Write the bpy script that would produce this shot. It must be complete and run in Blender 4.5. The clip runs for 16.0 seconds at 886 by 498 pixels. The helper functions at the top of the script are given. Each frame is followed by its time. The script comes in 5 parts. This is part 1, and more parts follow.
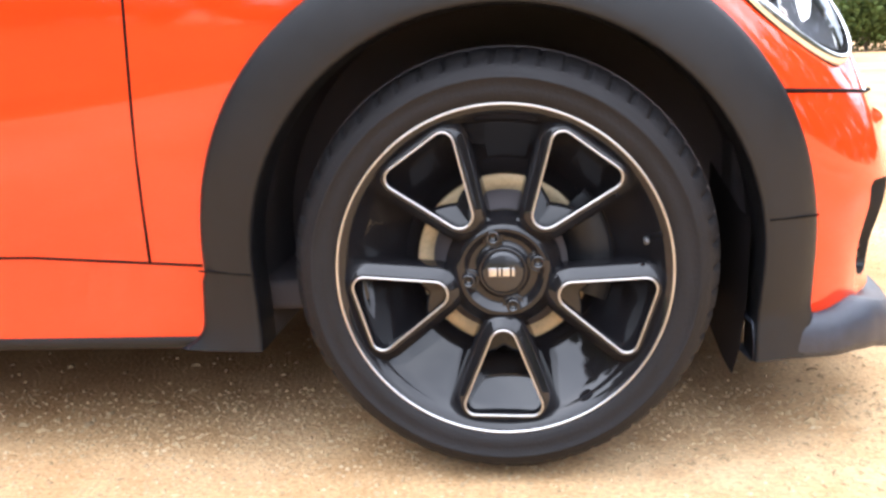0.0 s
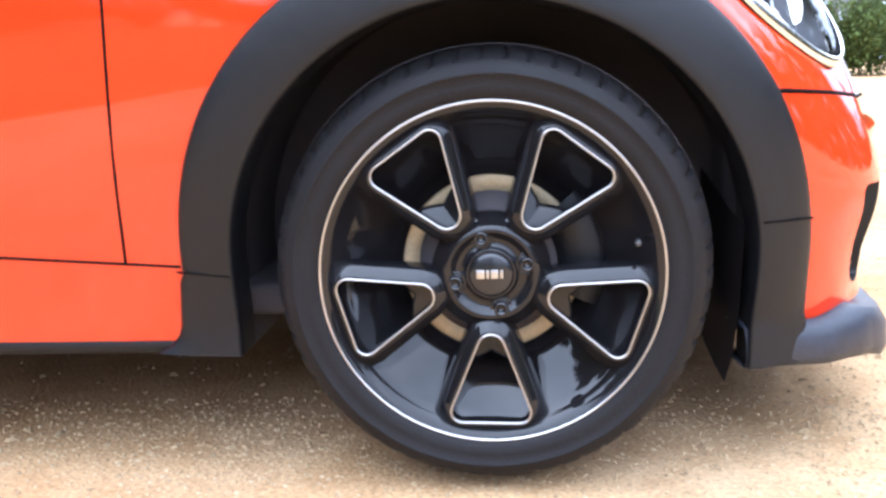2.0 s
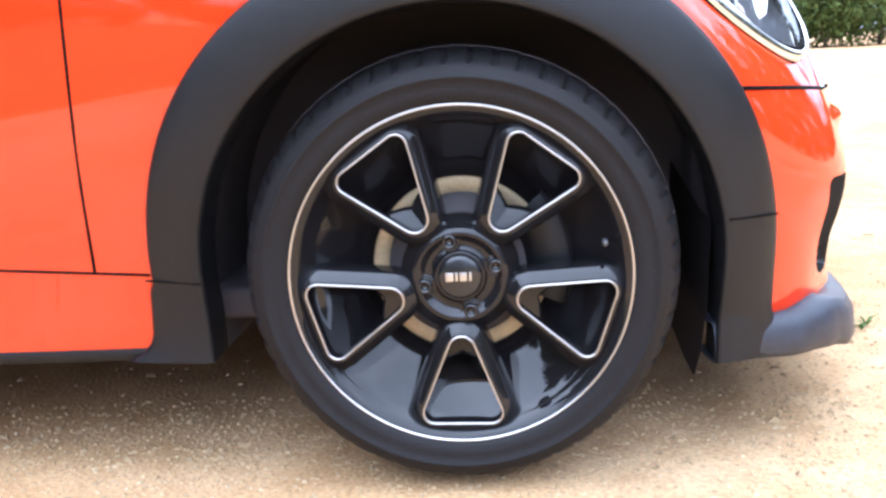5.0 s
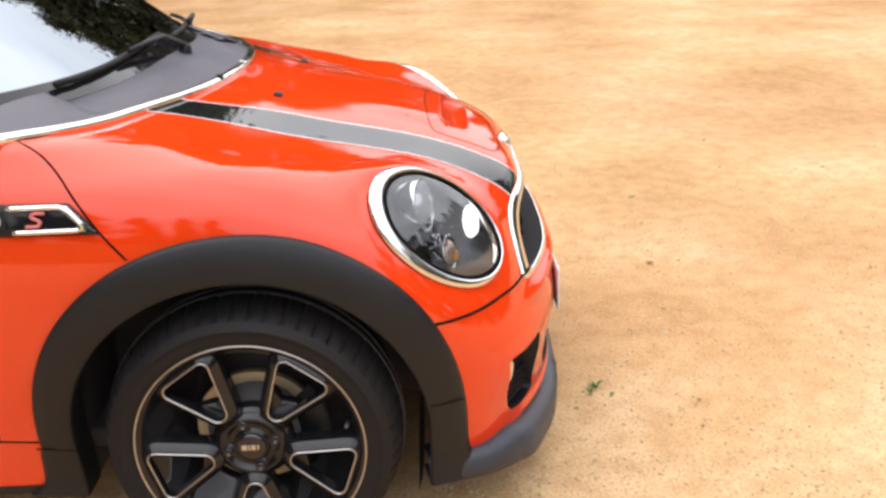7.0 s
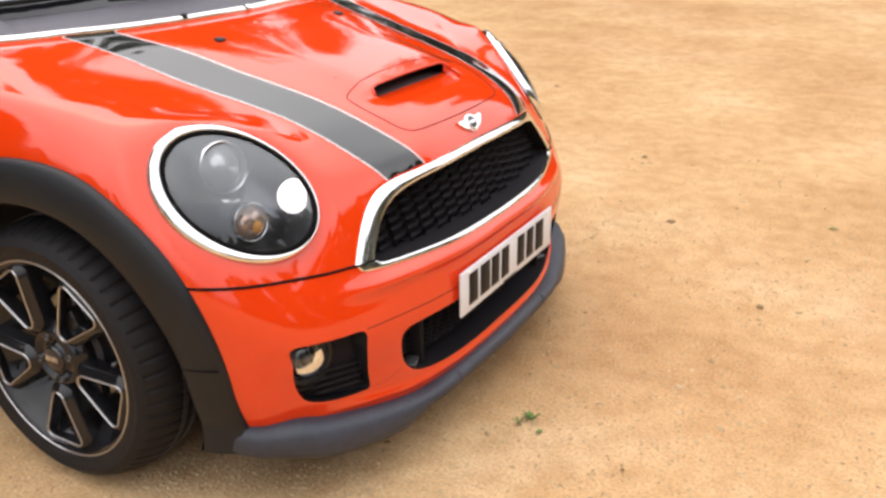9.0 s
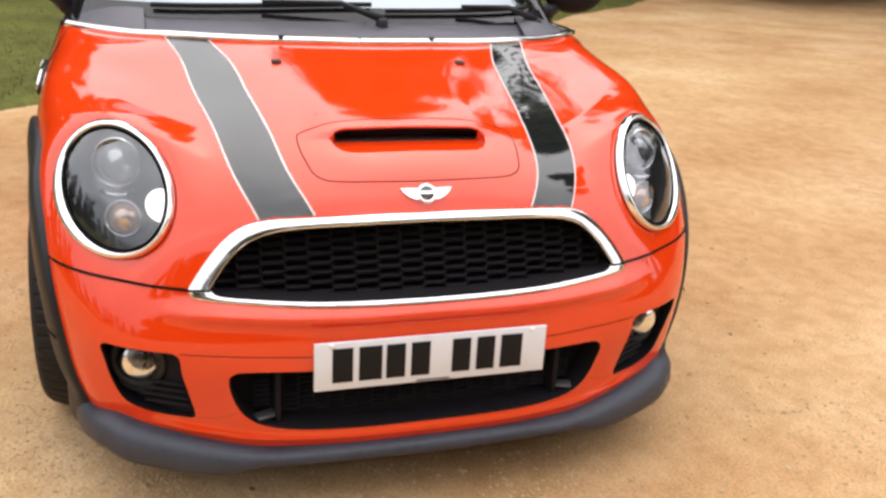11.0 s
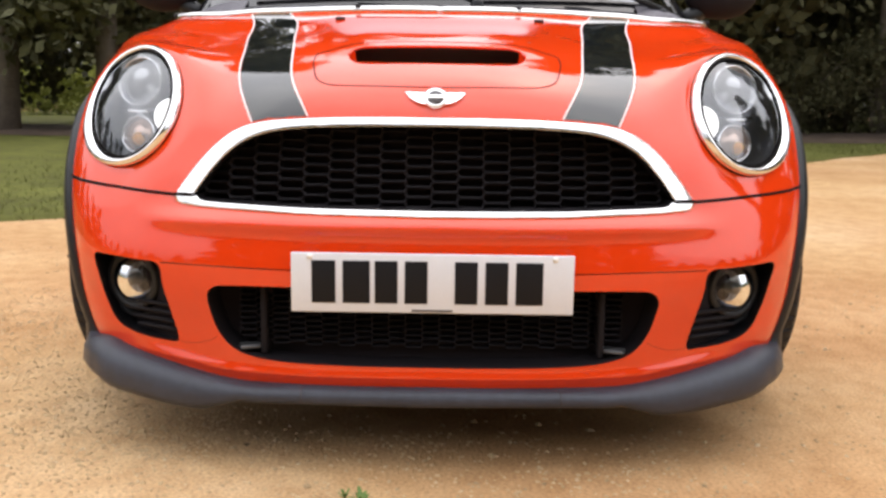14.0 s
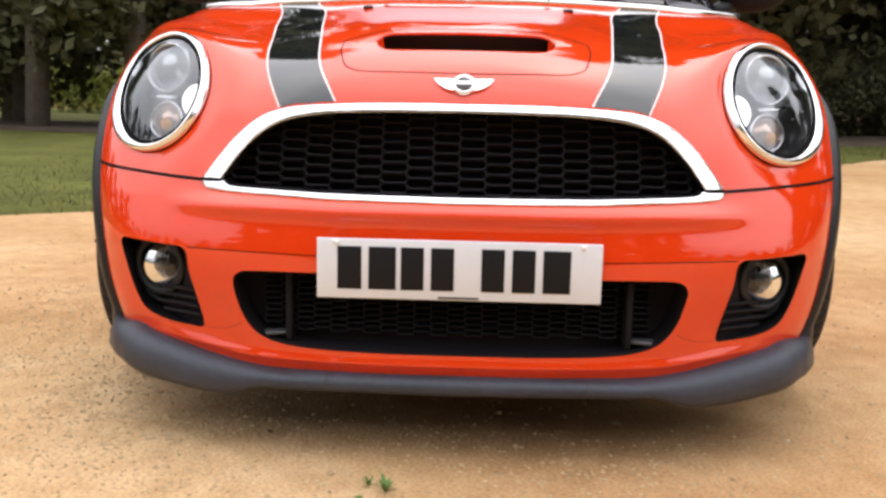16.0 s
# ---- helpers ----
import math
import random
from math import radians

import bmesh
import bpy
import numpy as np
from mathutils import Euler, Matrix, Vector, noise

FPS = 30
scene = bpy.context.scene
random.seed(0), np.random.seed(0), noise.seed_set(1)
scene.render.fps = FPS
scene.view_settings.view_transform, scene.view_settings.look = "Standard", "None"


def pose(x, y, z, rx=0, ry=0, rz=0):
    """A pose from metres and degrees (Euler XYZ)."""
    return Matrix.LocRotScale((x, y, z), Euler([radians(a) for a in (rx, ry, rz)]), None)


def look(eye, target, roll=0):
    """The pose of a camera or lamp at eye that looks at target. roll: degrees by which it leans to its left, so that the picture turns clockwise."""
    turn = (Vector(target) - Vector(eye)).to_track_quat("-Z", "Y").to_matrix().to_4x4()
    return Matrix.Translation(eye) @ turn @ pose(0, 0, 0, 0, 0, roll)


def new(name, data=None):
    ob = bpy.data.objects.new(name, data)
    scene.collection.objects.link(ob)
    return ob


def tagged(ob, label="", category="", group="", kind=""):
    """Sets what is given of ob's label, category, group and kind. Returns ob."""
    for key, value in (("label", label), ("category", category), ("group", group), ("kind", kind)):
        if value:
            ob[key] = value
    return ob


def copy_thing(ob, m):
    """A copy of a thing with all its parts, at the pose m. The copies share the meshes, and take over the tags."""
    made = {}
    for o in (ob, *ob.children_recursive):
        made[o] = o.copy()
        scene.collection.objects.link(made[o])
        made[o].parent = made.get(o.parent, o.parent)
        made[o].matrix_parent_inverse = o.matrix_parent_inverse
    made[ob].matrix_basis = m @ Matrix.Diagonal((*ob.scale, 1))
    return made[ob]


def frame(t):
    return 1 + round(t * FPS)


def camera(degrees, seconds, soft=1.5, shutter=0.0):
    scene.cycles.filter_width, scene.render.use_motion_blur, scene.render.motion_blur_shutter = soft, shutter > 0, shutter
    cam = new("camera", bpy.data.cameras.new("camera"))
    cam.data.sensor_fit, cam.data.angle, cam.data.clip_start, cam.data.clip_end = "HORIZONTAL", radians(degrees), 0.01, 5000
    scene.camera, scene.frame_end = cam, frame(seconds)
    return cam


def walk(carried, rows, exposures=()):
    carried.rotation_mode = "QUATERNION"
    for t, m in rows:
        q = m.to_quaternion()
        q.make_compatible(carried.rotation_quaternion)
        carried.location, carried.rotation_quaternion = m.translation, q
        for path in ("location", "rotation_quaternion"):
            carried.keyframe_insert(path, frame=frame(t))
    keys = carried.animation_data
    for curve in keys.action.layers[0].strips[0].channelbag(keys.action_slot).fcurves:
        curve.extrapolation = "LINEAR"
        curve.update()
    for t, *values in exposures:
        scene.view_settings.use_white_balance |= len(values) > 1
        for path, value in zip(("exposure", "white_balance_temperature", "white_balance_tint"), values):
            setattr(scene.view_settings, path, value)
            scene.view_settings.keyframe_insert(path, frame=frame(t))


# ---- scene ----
cam = camera(51.78, 16.0, soft=2.8)
PATH = [
    (0.0, pose(0.041, -2.058, 0.594, 78.49, 2.35, 5.23)),
    (0.5, pose(0.026, -2.035, 0.563, 78.47, 2.18, 4.38)),
    (1.0, pose(0.033, -2.029, 0.559, 79.04, 2.13, 3.96)),
    (1.5, pose(0.035, -2.033, 0.560, 79.81, 1.95, 4.09)),
    (2.0, pose(0.031, -2.028, 0.561, 79.77, 1.77, 4.19)),
    (2.5, pose(0.032, -2.033, 0.563, 79.32, 1.77, 4.12)),
    (3.0, pose(0.029, -2.028, 0.559, 79.23, 1.96, 3.36)),
    (5.5, pose(0.068, -2.024, 0.627, 77.54, 3.54, 3.05)),
    (5.8, pose(0.088, -2.078, 0.799, 73.61, 4.57, 2.76)),
    (6.0, pose(0.125, -2.136, 0.975, 71.85, 4.74, 1.77)),
    (6.3, pose(0.155, -2.228, 1.228, 66.21, 4.07, -0.59)),
    (6.5, pose(0.184, -2.313, 1.268, 67.06, 2.95, -2.31)),
    (7.0, pose(0.402, -2.412, 1.315, 69.25, 2.38, -0.92)),
    (7.5, pose(0.636, -2.401, 1.307, 68.11, 2.67, 3.64)),
    (8.0, pose(0.909, -2.282, 1.321, 67.27, 0.34, 9.41)),
    (8.3, pose(1.111, -2.191, 1.300, 66.85, 0.59, 15.10)),
    (8.5, pose(1.262, -2.158, 1.299, 67.68, 0.46, 19.72)),
    (9.0, pose(1.595, -1.924, 1.276, 67.54, 0.54, 29.37)),
    (9.2, pose(1.713, -1.793, 1.278, 68.02, -0.21, 35.62)),
    (11.3, pose(2.403, -0.372, 1.251, 69.27, -2.41, 80.11)),
    (11.5, pose(2.403, -0.264, 1.239, 68.59, -2.08, 85.12)),
    (12.0, pose(2.337, -0.077, 1.206, 68.73, -2.50, 88.49)),
    (12.5, pose(2.320, -0.023, 1.150, 68.22, -1.01, 91.16)),
    (13.0, pose(2.314, 0.023, 0.893, 75.44, 0.03, 89.89)),
    (13.5, pose(2.332, 0.023, 0.709, 81.40, -1.16, 89.67)),
    (14.0, pose(2.341, 0.023, 0.702, 80.96, -0.83, 90.29)),
    (14.5, pose(2.337, 0.018, 0.674, 81.06, -1.90, 91.86)),
    (15.0, pose(2.333, 0.017, 0.676, 80.64, -0.87, 92.14)),
    (15.5, pose(2.331, 0.019, 0.680, 80.39, -1.35, 91.96)),
    (16.0, pose(2.332, 0.017, 0.674, 81.01, -1.23, 91.83)),
]
walk(cam, PATH, [(0.0, 1.70, 5900, 12), (0.5, 1.70, 5250, 12), (5.6, 1.70, 5200, 12), (6.0, 1.41, 5600, 12), (6.4, 1.20, 6050, 12), (7.0, 0.60, 6700, 12), (8.0, 0.45, 6850, 12),
                 (9.2, 0.46, 6800, 12), (11.3, 0.42, 6800, 12), (16.0, 0.50, 6650, 12)])

# ---- light: a bright, thinly overcast day ----
SUN_EL, SUN_AZ = radians(62), radians(295)
world = bpy.data.worlds.new("sky")
scene.world = world
world.use_nodes = True
wn, wl = world.node_tree.nodes, world.node_tree.links
sky = wn.new("ShaderNodeTexSky")
sky.sky_type, sky.sun_disc = "NISHITA", False
sky.sun_elevation, sky.sun_rotation = SUN_EL, SUN_AZ
sky.air_density, sky.dust_density, sky.ozone_density = 1.0, 3.0, 1.0
cloud, cover, mixed = wn.new("ShaderNodeTexNoise"), wn.new("ShaderNodeMapRange"), wn.new("ShaderNodeMix")
cloud.inputs["Scale"].default_value, cloud.inputs["Detail"].default_value = 2.2, 5
cover.inputs["From Min"].default_value, cover.inputs["From Max"].default_value = 0.35, 0.6
cover.inputs["To Min"].default_value, cover.inputs["To Max"].default_value = 0.55, 0.95
mixed.data_type = "RGBA"
mixed.inputs["B"].default_value = (8.9, 9.2, 9.8, 1)
where = wn.new("ShaderNodeTexCoord")
wl.new(where.outputs["Generated"], cloud.inputs["Vector"])
wl.new(cloud.outputs["Fac"], cover.inputs["Value"])
wl.new(cover.outputs[0], mixed.inputs["Factor"])
wl.new(sky.outputs["Color"], mixed.inputs["A"])
# an overcast sky: palest overhead and on the sun's side
split, glow, rise, both, shade = wn.new("ShaderNodeSeparateXYZ"), wn.new("ShaderNodeVectorMath"), wn.new("ShaderNodeMath"), wn.new("ShaderNodeMath"), wn.new("ShaderNodeVectorMath")
sd = Vector((math.sin(SUN_AZ) * math.cos(SUN_EL), math.cos(SUN_AZ) * math.cos(SUN_EL), math.sin(SUN_EL)))
glow.operation, glow.inputs[1].default_value = "DOT_PRODUCT", sd * .30
rise.operation, rise.inputs[1].default_value, rise.inputs[2].default_value = "MULTIPLY_ADD", .62, .58
shade.operation = "SCALE"
wl.new(where.outputs["Generated"], split.inputs[0]), wl.new(where.outputs["Generated"], glow.inputs[0])
wl.new(split.outputs["Z"], rise.inputs[0])
wl.new(rise.outputs[0], both.inputs[0]), wl.new(glow.outputs["Value"], both.inputs[1])
wl.new(mixed.outputs["Result"], shade.inputs[0]), wl.new(both.outputs[0], shade.inputs["Scale"])
wl.new(shade.outputs[0], wn["Background"].inputs["Color"])
wn["Background"].inputs["Strength"].default_value = 0.15
sun = new("sun", bpy.data.lights.new("sun", "SUN"))
sun.data.energy, sun.data.angle, sun.data.color = 1.0, radians(170), (1.0, 0.94, 0.85)
sun.matrix_world = look(sd * 30, (0, 0, 0))

# ---- materials ----
def material(name, color, rough=0.5, metal=0.0, coat=0.0, vary=0.0, scale=8.0, bump=0.0, bump_scale=60.0, spec=0.5):
    """A plain surface with two scales of colour change and a fine relief."""
    m = bpy.data.materials.new(name)
    m.use_nodes = True
    n, l = m.node_tree.nodes, m.node_tree.links
    b = n["Principled BSDF"]
    b.inputs["Base Color"].default_value = (*color, 1)
    b.inputs["Roughness"].default_value, b.inputs["Metallic"].default_value = rough, metal
    b.inputs["Coat Weight"].default_value, b.inputs["Coat Roughness"].default_value, b.inputs["Coat IOR"].default_value = coat, 0.03, 1.6
    b.inputs["Specular IOR Level"].default_value = spec
    at = n.new("ShaderNodeTexCoord")
    if vary:
        big, fine = n.new("ShaderNodeTexNoise"), n.new("ShaderNodeTexNoise")
        big.inputs["Scale"].default_value, fine.inputs["Scale"].default_value = scale, scale * 9
        add = n.new("ShaderNodeMath")
        l.new(at.outputs["Object"], big.inputs["Vector"]), l.new(at.outputs["Object"], fine.inputs["Vector"])
        l.new(big.outputs["Fac"], add.inputs[0]), l.new(fine.outputs["Fac"], add.inputs[1])
        ramp = n.new("ShaderNodeMapRange")
        ramp.inputs["From Min"].default_value, ramp.inputs["From Max"].default_value = 0.6, 1.4
        ramp.inputs["To Min"].default_value, ramp.inputs["To Max"].default_value = 1 - vary, 1 + vary
        l.new(add.outputs[0], ramp.inputs["Value"])
        hs = n.new("ShaderNodeHueSaturation")
        hs.inputs["Color"].default_value = (*color, 1)
        l.new(ramp.outputs[0], hs.inputs["Value"]), l.new(hs.outputs[0], b.inputs["Base Color"])
        rr = n.new("ShaderNodeMapRange")
        rr.inputs["From Min"].default_value, rr.inputs["From Max"].default_value = 0.6, 1.4
        rr.inputs["To Min"].default_value, rr.inputs["To Max"].default_value = rough * 0.8, min(1, rough * 1.2)
        l.new(add.outputs[0], rr.inputs["Value"]), l.new(rr.outputs[0], b.inputs["Roughness"])
    if bump:
        t, bp = n.new("ShaderNodeTexNoise"), n.new("ShaderNodeBump")
        t.inputs["Scale"].default_value, t.inputs["Detail"].default_value = bump_scale, 3
        bp.inputs["Strength"].default_value, bp.inputs["Distance"].default_value = bump, 0.004
        l.new(at.outputs["Object"], t.inputs["Vector"]), l.new(t.outputs["Fac"], bp.inputs["Height"])
        l.new(bp.outputs["Normal"], b.inputs["Normal"])
    return m


PAINT = material("orange_paint", (0.74, 0.046, 0.005), 0.5, coat=1.0, vary=0.03, scale=3, spec=0.0)
CLAD = material("black_plastic", (0.0085, 0.0092, 0.0115), 0.42, vary=0.2, scale=5, bump=0.15, bump_scale=900, spec=0.36)
GREYPL = material("grey_plastic", (0.088, 0.084, 0.102), 0.5, vary=0.2, scale=5, bump=0.15, bump_scale=900)
RUBBER = material("rubber", (0.0115, 0.0105, 0.0115), 0.6, vary=0.3, scale=14, bump=0.3, bump_scale=300, spec=0.24)
GLOSS = material("gloss_black", (0.010, 0.0095, 0.011), 0.4, coat=1.0, spec=0.0)
SILVER = material("machined_silver", (0.64, 0.64, 0.65), 0.3, metal=1.0)
CHROME = material("chrome", (0.86, 0.86, 0.86), 0.06, metal=1.0, vary=0.04, scale=20)
DARK = material("dark_void", (0.075, 0.066, 0.070), 0.9)
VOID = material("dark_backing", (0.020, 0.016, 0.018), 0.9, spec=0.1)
GAP = material("panel_gap", (0.006, 0.005, 0.005), 0.9, spec=0.1)
MESHBLK = material("mesh_black", (0.014, 0.012, 0.014), 0.7, spec=0.15)
# the disc's tan base colour holds the reflection of the sandy ground
DISC = material("brake_disc", (0.52, 0.41, 0.25), 0.4, metal=0.25, vary=0.2, scale=20)
STEEL = material("dark_steel", (0.12, 0.12, 0.125), 0.5, metal=0.6, vary=0.3, scale=30)
STRIPE = material("stripe_black", (0.010, 0.012, 0.012), 0.4, coat=1.0, spec=0.0)
WHITE = material("white_vinyl", (0.84, 0.84, 0.83), 0.4, vary=0.04, scale=30)
LETTER = material("plate_black", (0.009, 0.009, 0.011), 0.5, spec=0.2)
PLATE = material("plate_white", (0.70, 0.72, 0.76), 0.35, vary=0.03, scale=30)
AMBER = material("amber", (0.90, 0.40, 0.06), 0.2, coat=0.8, vary=0.2, scale=45)
COVER = material("indicator_cover", (0.56, 0.40, 0.33), 0.18, metal=0.55, coat=0.8, vary=0.3, scale=40)
REFLECT = material("reflector", (0.75, 0.76, 0.79), 0.14, metal=1.0)
LAMPBK = material("lamp_back", (0.085, 0.088, 0.10), 0.30, metal=0.9)
SPLIT = material("scuffed_grey_plastic", (0.030, 0.034, 0.048), 0.42, vary=0.3, scale=7, bump=0.25, bump_scale=500)
SATIN = material("satin_black", (0.012, 0.012, 0.014), 0.4, coat=1.0, spec=0.0)
SATIN.node_tree.nodes["Principled BSDF"].inputs["Coat Roughness"].default_value = 0.16
LAMPWHITE = material("side_light_white", (0.9, 0.9, 0.9), 0.35)
lit = LAMPWHITE.node_tree.nodes["Principled BSDF"]
lit.inputs["Emission Color"].default_value, lit.inputs["Emission Strength"].default_value = (1, 1, 1, 1), 0.9   # a lit side light
RED = material("red_enamel", (0.60, 0.16, 0.15), 0.3)


def glass(name, color=(1, 1, 1), rough=0.0, shine=(0.9, 0.92, 0.94, 1), ior=1.5):
    m = bpy.data.materials.new(name)
    m.use_nodes = True
    n, l = m.node_tree.nodes, m.node_tree.links
    n.remove(n["Principled BSDF"])
    clear, gloss, mix, fr = n.new("ShaderNodeBsdfTransparent"), n.new("ShaderNodeBsdfGlossy"), n.new("ShaderNodeMixShader"), n.new("ShaderNodeFresnel")
    clear.inputs["Color"].default_value = (*color, 1)
    gloss.inputs["Roughness"].default_value, gloss.inputs["Color"].default_value = rough, shine
    fr.inputs["IOR"].default_value = ior
    l.new(fr.outputs[0], mix.inputs[0]), l.new(clear.outputs[0], mix.inputs[1]), l.new(gloss.outputs[0], mix.inputs[2])
    l.new(mix.outputs[0], n["Material Output"].inputs["Surface"])
    return m


CLEAR = glass("lamp_glass", (1.0, 1.0, 1.0), ior=2.05)
WINDOW = glass("window_glass", (0.30, 0.34, 0.34), 0.0, (0.30, 0.33, 0.36, 1))
for coated, ior in ((PAINT, 1.68), (STRIPE, 1.8), (GLOSS, 1.47)):
    coated.node_tree.nodes["Principled BSDF"].inputs["Coat IOR"].default_value = ior
PAINT.node_tree.nodes["Principled BSDF"].inputs["Coat Roughness"].default_value = 0.05

# ---- mesh helpers ----
def empty(name, at=(0, 0, 0)):
    ob = new(name)
    ob.location = at
    ob.empty_display_size = 0.1
    return ob


def part(name, bm, mat, parent=None, label="", smooth=True, at=None):
    """Links a bmesh, or (verts, faces), as one mesh object under a thing or part."""
    me = bpy.data.meshes.new(name)
    if isinstance(bm, tuple):
        me.from_pydata([tuple(map(float, v)) for v in bm[0]], [], [tuple(map(int, f)) for f in bm[1]])
    else:
        bm.to_mesh(me)
        bm.free()
    me.materials.append(mat)
    if smooth:
        me.polygons.foreach_set("use_smooth", [True] * len(me.polygons))
    ob = new(name, me)
    if at is not None:
        ob.matrix_basis = at
    if parent:
        ob.parent = parent
    if label:
        ob["label"] = label
    return ob


def joined(*pieces):
    """Several (verts, faces) as one."""
    V, F, k = [], [], 0
    for v, f in pieces:
        V += [tuple(p) for p in v]
        F += [tuple(i + k for i in q) for q in f]
        k = len(V)
    return V, F


def grid(rows, close_u=False, close_v=False):
    """Faces over rows of points, all rows of one length."""
    n, m = len(rows), len(rows[0])
    V = [tuple(p) for r in rows for p in r]
    F = []
    for i in range(n if close_u else n - 1):
        for j in range(m if close_v else m - 1):
            a, b = i * m + j, i * m + (j + 1) % m
            c, d = ((i + 1) % n) * m + (j + 1) % m, ((i + 1) % n) * m + j
            F.append((a, b, c, d))
    return V, F


def flip(vf):
    return vf[0], [tuple(reversed(f)) for f in vf[1]]


def mirror(vf):
    return [(x, -y, z) for x, y, z in vf[0]], [tuple(reversed(f)) for f in vf[1]]


def tube(points, r, seg=8, closed=False):
    """A round bar along points."""
    P = [Vector(p) for p in points]
    n = len(P)
    rows, side = [], None
    for i, p in enumerate(P):
        d = (P[(i + 1) % n] - P[i - 1]) if closed else (P[min(i + 1, n - 1)] - P[max(i - 1, 0)])
        d.normalize()
        if side is None:
            side = d.orthogonal().normalized()
        side = (side - d * side.dot(d)).normalized()
        up = d.cross(side)
        rr = r[i] if isinstance(r, (list, tuple)) else r
        rows.append([p + (side * math.cos(a) + up * math.sin(a)) * rr for a in (2 * math.pi * k / seg for k in range(seg))])
    V, F = grid(rows, closed, True)
    if not closed:
        F += [tuple(reversed(range(seg))), tuple(range((n - 1) * seg, n * seg))]
    return V, F


def revolve(profile, seg=64, full=True):
    """A profile of (radius, y) turned about the y axis."""
    rows = [[(r * math.cos(a), y, r * math.sin(a)) for r, y in profile] for a in (2 * math.pi * k / seg for k in range(seg))]
    return grid(rows, True, False)


def box(sx, sy, sz, at=(0, 0, 0), bevel=0.0, seg=2):
    bm = bmesh.new()
    bmesh.ops.create_cube(bm, size=1, matrix=Matrix.Translation(at) @ Matrix.Diagonal((sx, sy, sz, 1)))
    if bevel:
        bmesh.ops.bevel(bm, geom=list(bm.edges), offset=bevel, segments=seg, profile=0.5, affect="EDGES")
    vf = [tuple(v.co) for v in bm.verts], [tuple(v.index for v in f.verts) for f in bm.faces]
    bm.free()
    return vf


def moved(vf, m):
    return [tuple(m @ Vector(v)) for v in vf[0]], vf[1]


# ---- the car's skin: a loft through design rings, front centre (column 0) round the corner to the tail ----
RINGS = [
    # lower edge of the coachwork
    [(.668, 0, .168), (.657, .25, .168), (.606, .47, .171), (.533, .63, .183), (.443, .715, .200), (.20, .775, .203), (-.15, .775, .203), (-.50, .775, .203)],
    [(.686, 0, .28), (.676, .26, .28), (.604, .50, .28), (.533, .655, .30), (.43, .75, .30), (.20, .79, .30), (-.15, .79, .30), (-.50, .788, .30)],
    [(.688, 0, .40), (.678, .27, .40), (.614, .53, .394), (.536, .682, .40), (.41, .772, .42), (.19, .805, .42), (-.155, .812, .42), (-.50, .812, .42)],
    [(.663, 0, .508), (.647, .265, .51), (.577, .503, .52), (.500, .670, .53), (.387, .777, .54), (.17, .815, .54), (-.16, .832, .54), (-.50, .830, .55)],
    [(.632, 0, .60), (.617, .255, .592), (.545, .48, .60), (.450, .650, .62), (.335, .766, .65), (.14, .815, .66), (-.165, .840, .66), (-.50, .838, .68)],
    [(.594, 0, .69), (.588, .248, .684), (.505, .455, .678), (.385, .630, .70), (.262, .737, .752), (.10, .802, .76), (-.18, .834, .76), (-.50, .836, .76)],
    [(.545, 0, .745), (.530, .235, .742), (.440, .430, .744), (.300, .595, .778), (.190, .700, .817), (.05, .775, .836), (-.20, .814, .835), (-.49, .826, .83)],
    [(.440, 0, .798), (.420, .215, .797), (.330, .395, .798), (.200, .550, .818), (.100, .650, .849), (-.02, .735, .872), (-.225, .786, .880), (-.47, .808, .88)],
    [(.215, 0, .866), (.200, .19, .866), (.155, .350, .854), (.080, .485, .853), (.000, .590, .868), (-.10, .685, .896), (-.255, .755, .911), (-.45, .792, .915)],
    [(.020, 0, .914), (.010, .15, .914), (.000, .300, .905), (-.045, .430, .897), (-.100, .545, .902), (-.18, .642, .918), (-.285, .725, .928), (-.425, .780, .929)],
    [(-.10, 0, .936), (-.105, .13, .937), (-.125, .260, .936), (-.160, .385, .935), (-.205, .495, .935), (-.26, .595, .932), (-.32, .685, .935), (-.40, .765, .939)],
]
TAIL = [(-0.95, 1.0), (-1.5, 1.0), (-2.0, 1.005), (-2.4, 1.0), (-2.72, 0.94), (-2.90, 0.80), (-2.99, 0.5), (-3.01, 0.0)]
for k, ring in enumerate(RINGS):
    _, y7, z7 = ring[7]
    inset = 0.16 * (k / 10) ** 2
    ring += [(x + (inset if x < -2.6 else 0) * (-1 if x > 0 else 1), y7 * w, z7 + 0.012 * (k / 10)) for x, w in TAIL]
CAGE = np.array(RINGS).transpose(1, 0, 2)
CAGE = np.concatenate([CAGE[:0:-1] * (1, -1, 1), CAGE])
NC, NR = CAGE.shape[:2]
KA = np.concatenate([[0], np.cumsum(np.linalg.norm(np.diff(CAGE, axis=0), axis=2)[:, 2:8].mean(1))])
KA -= KA[NC // 2]
KB = np.concatenate([[0], np.cumsum(np.linalg.norm(np.diff(CAGE, axis=1), axis=2)[NC // 2:NC // 2 + 5].mean(0))])


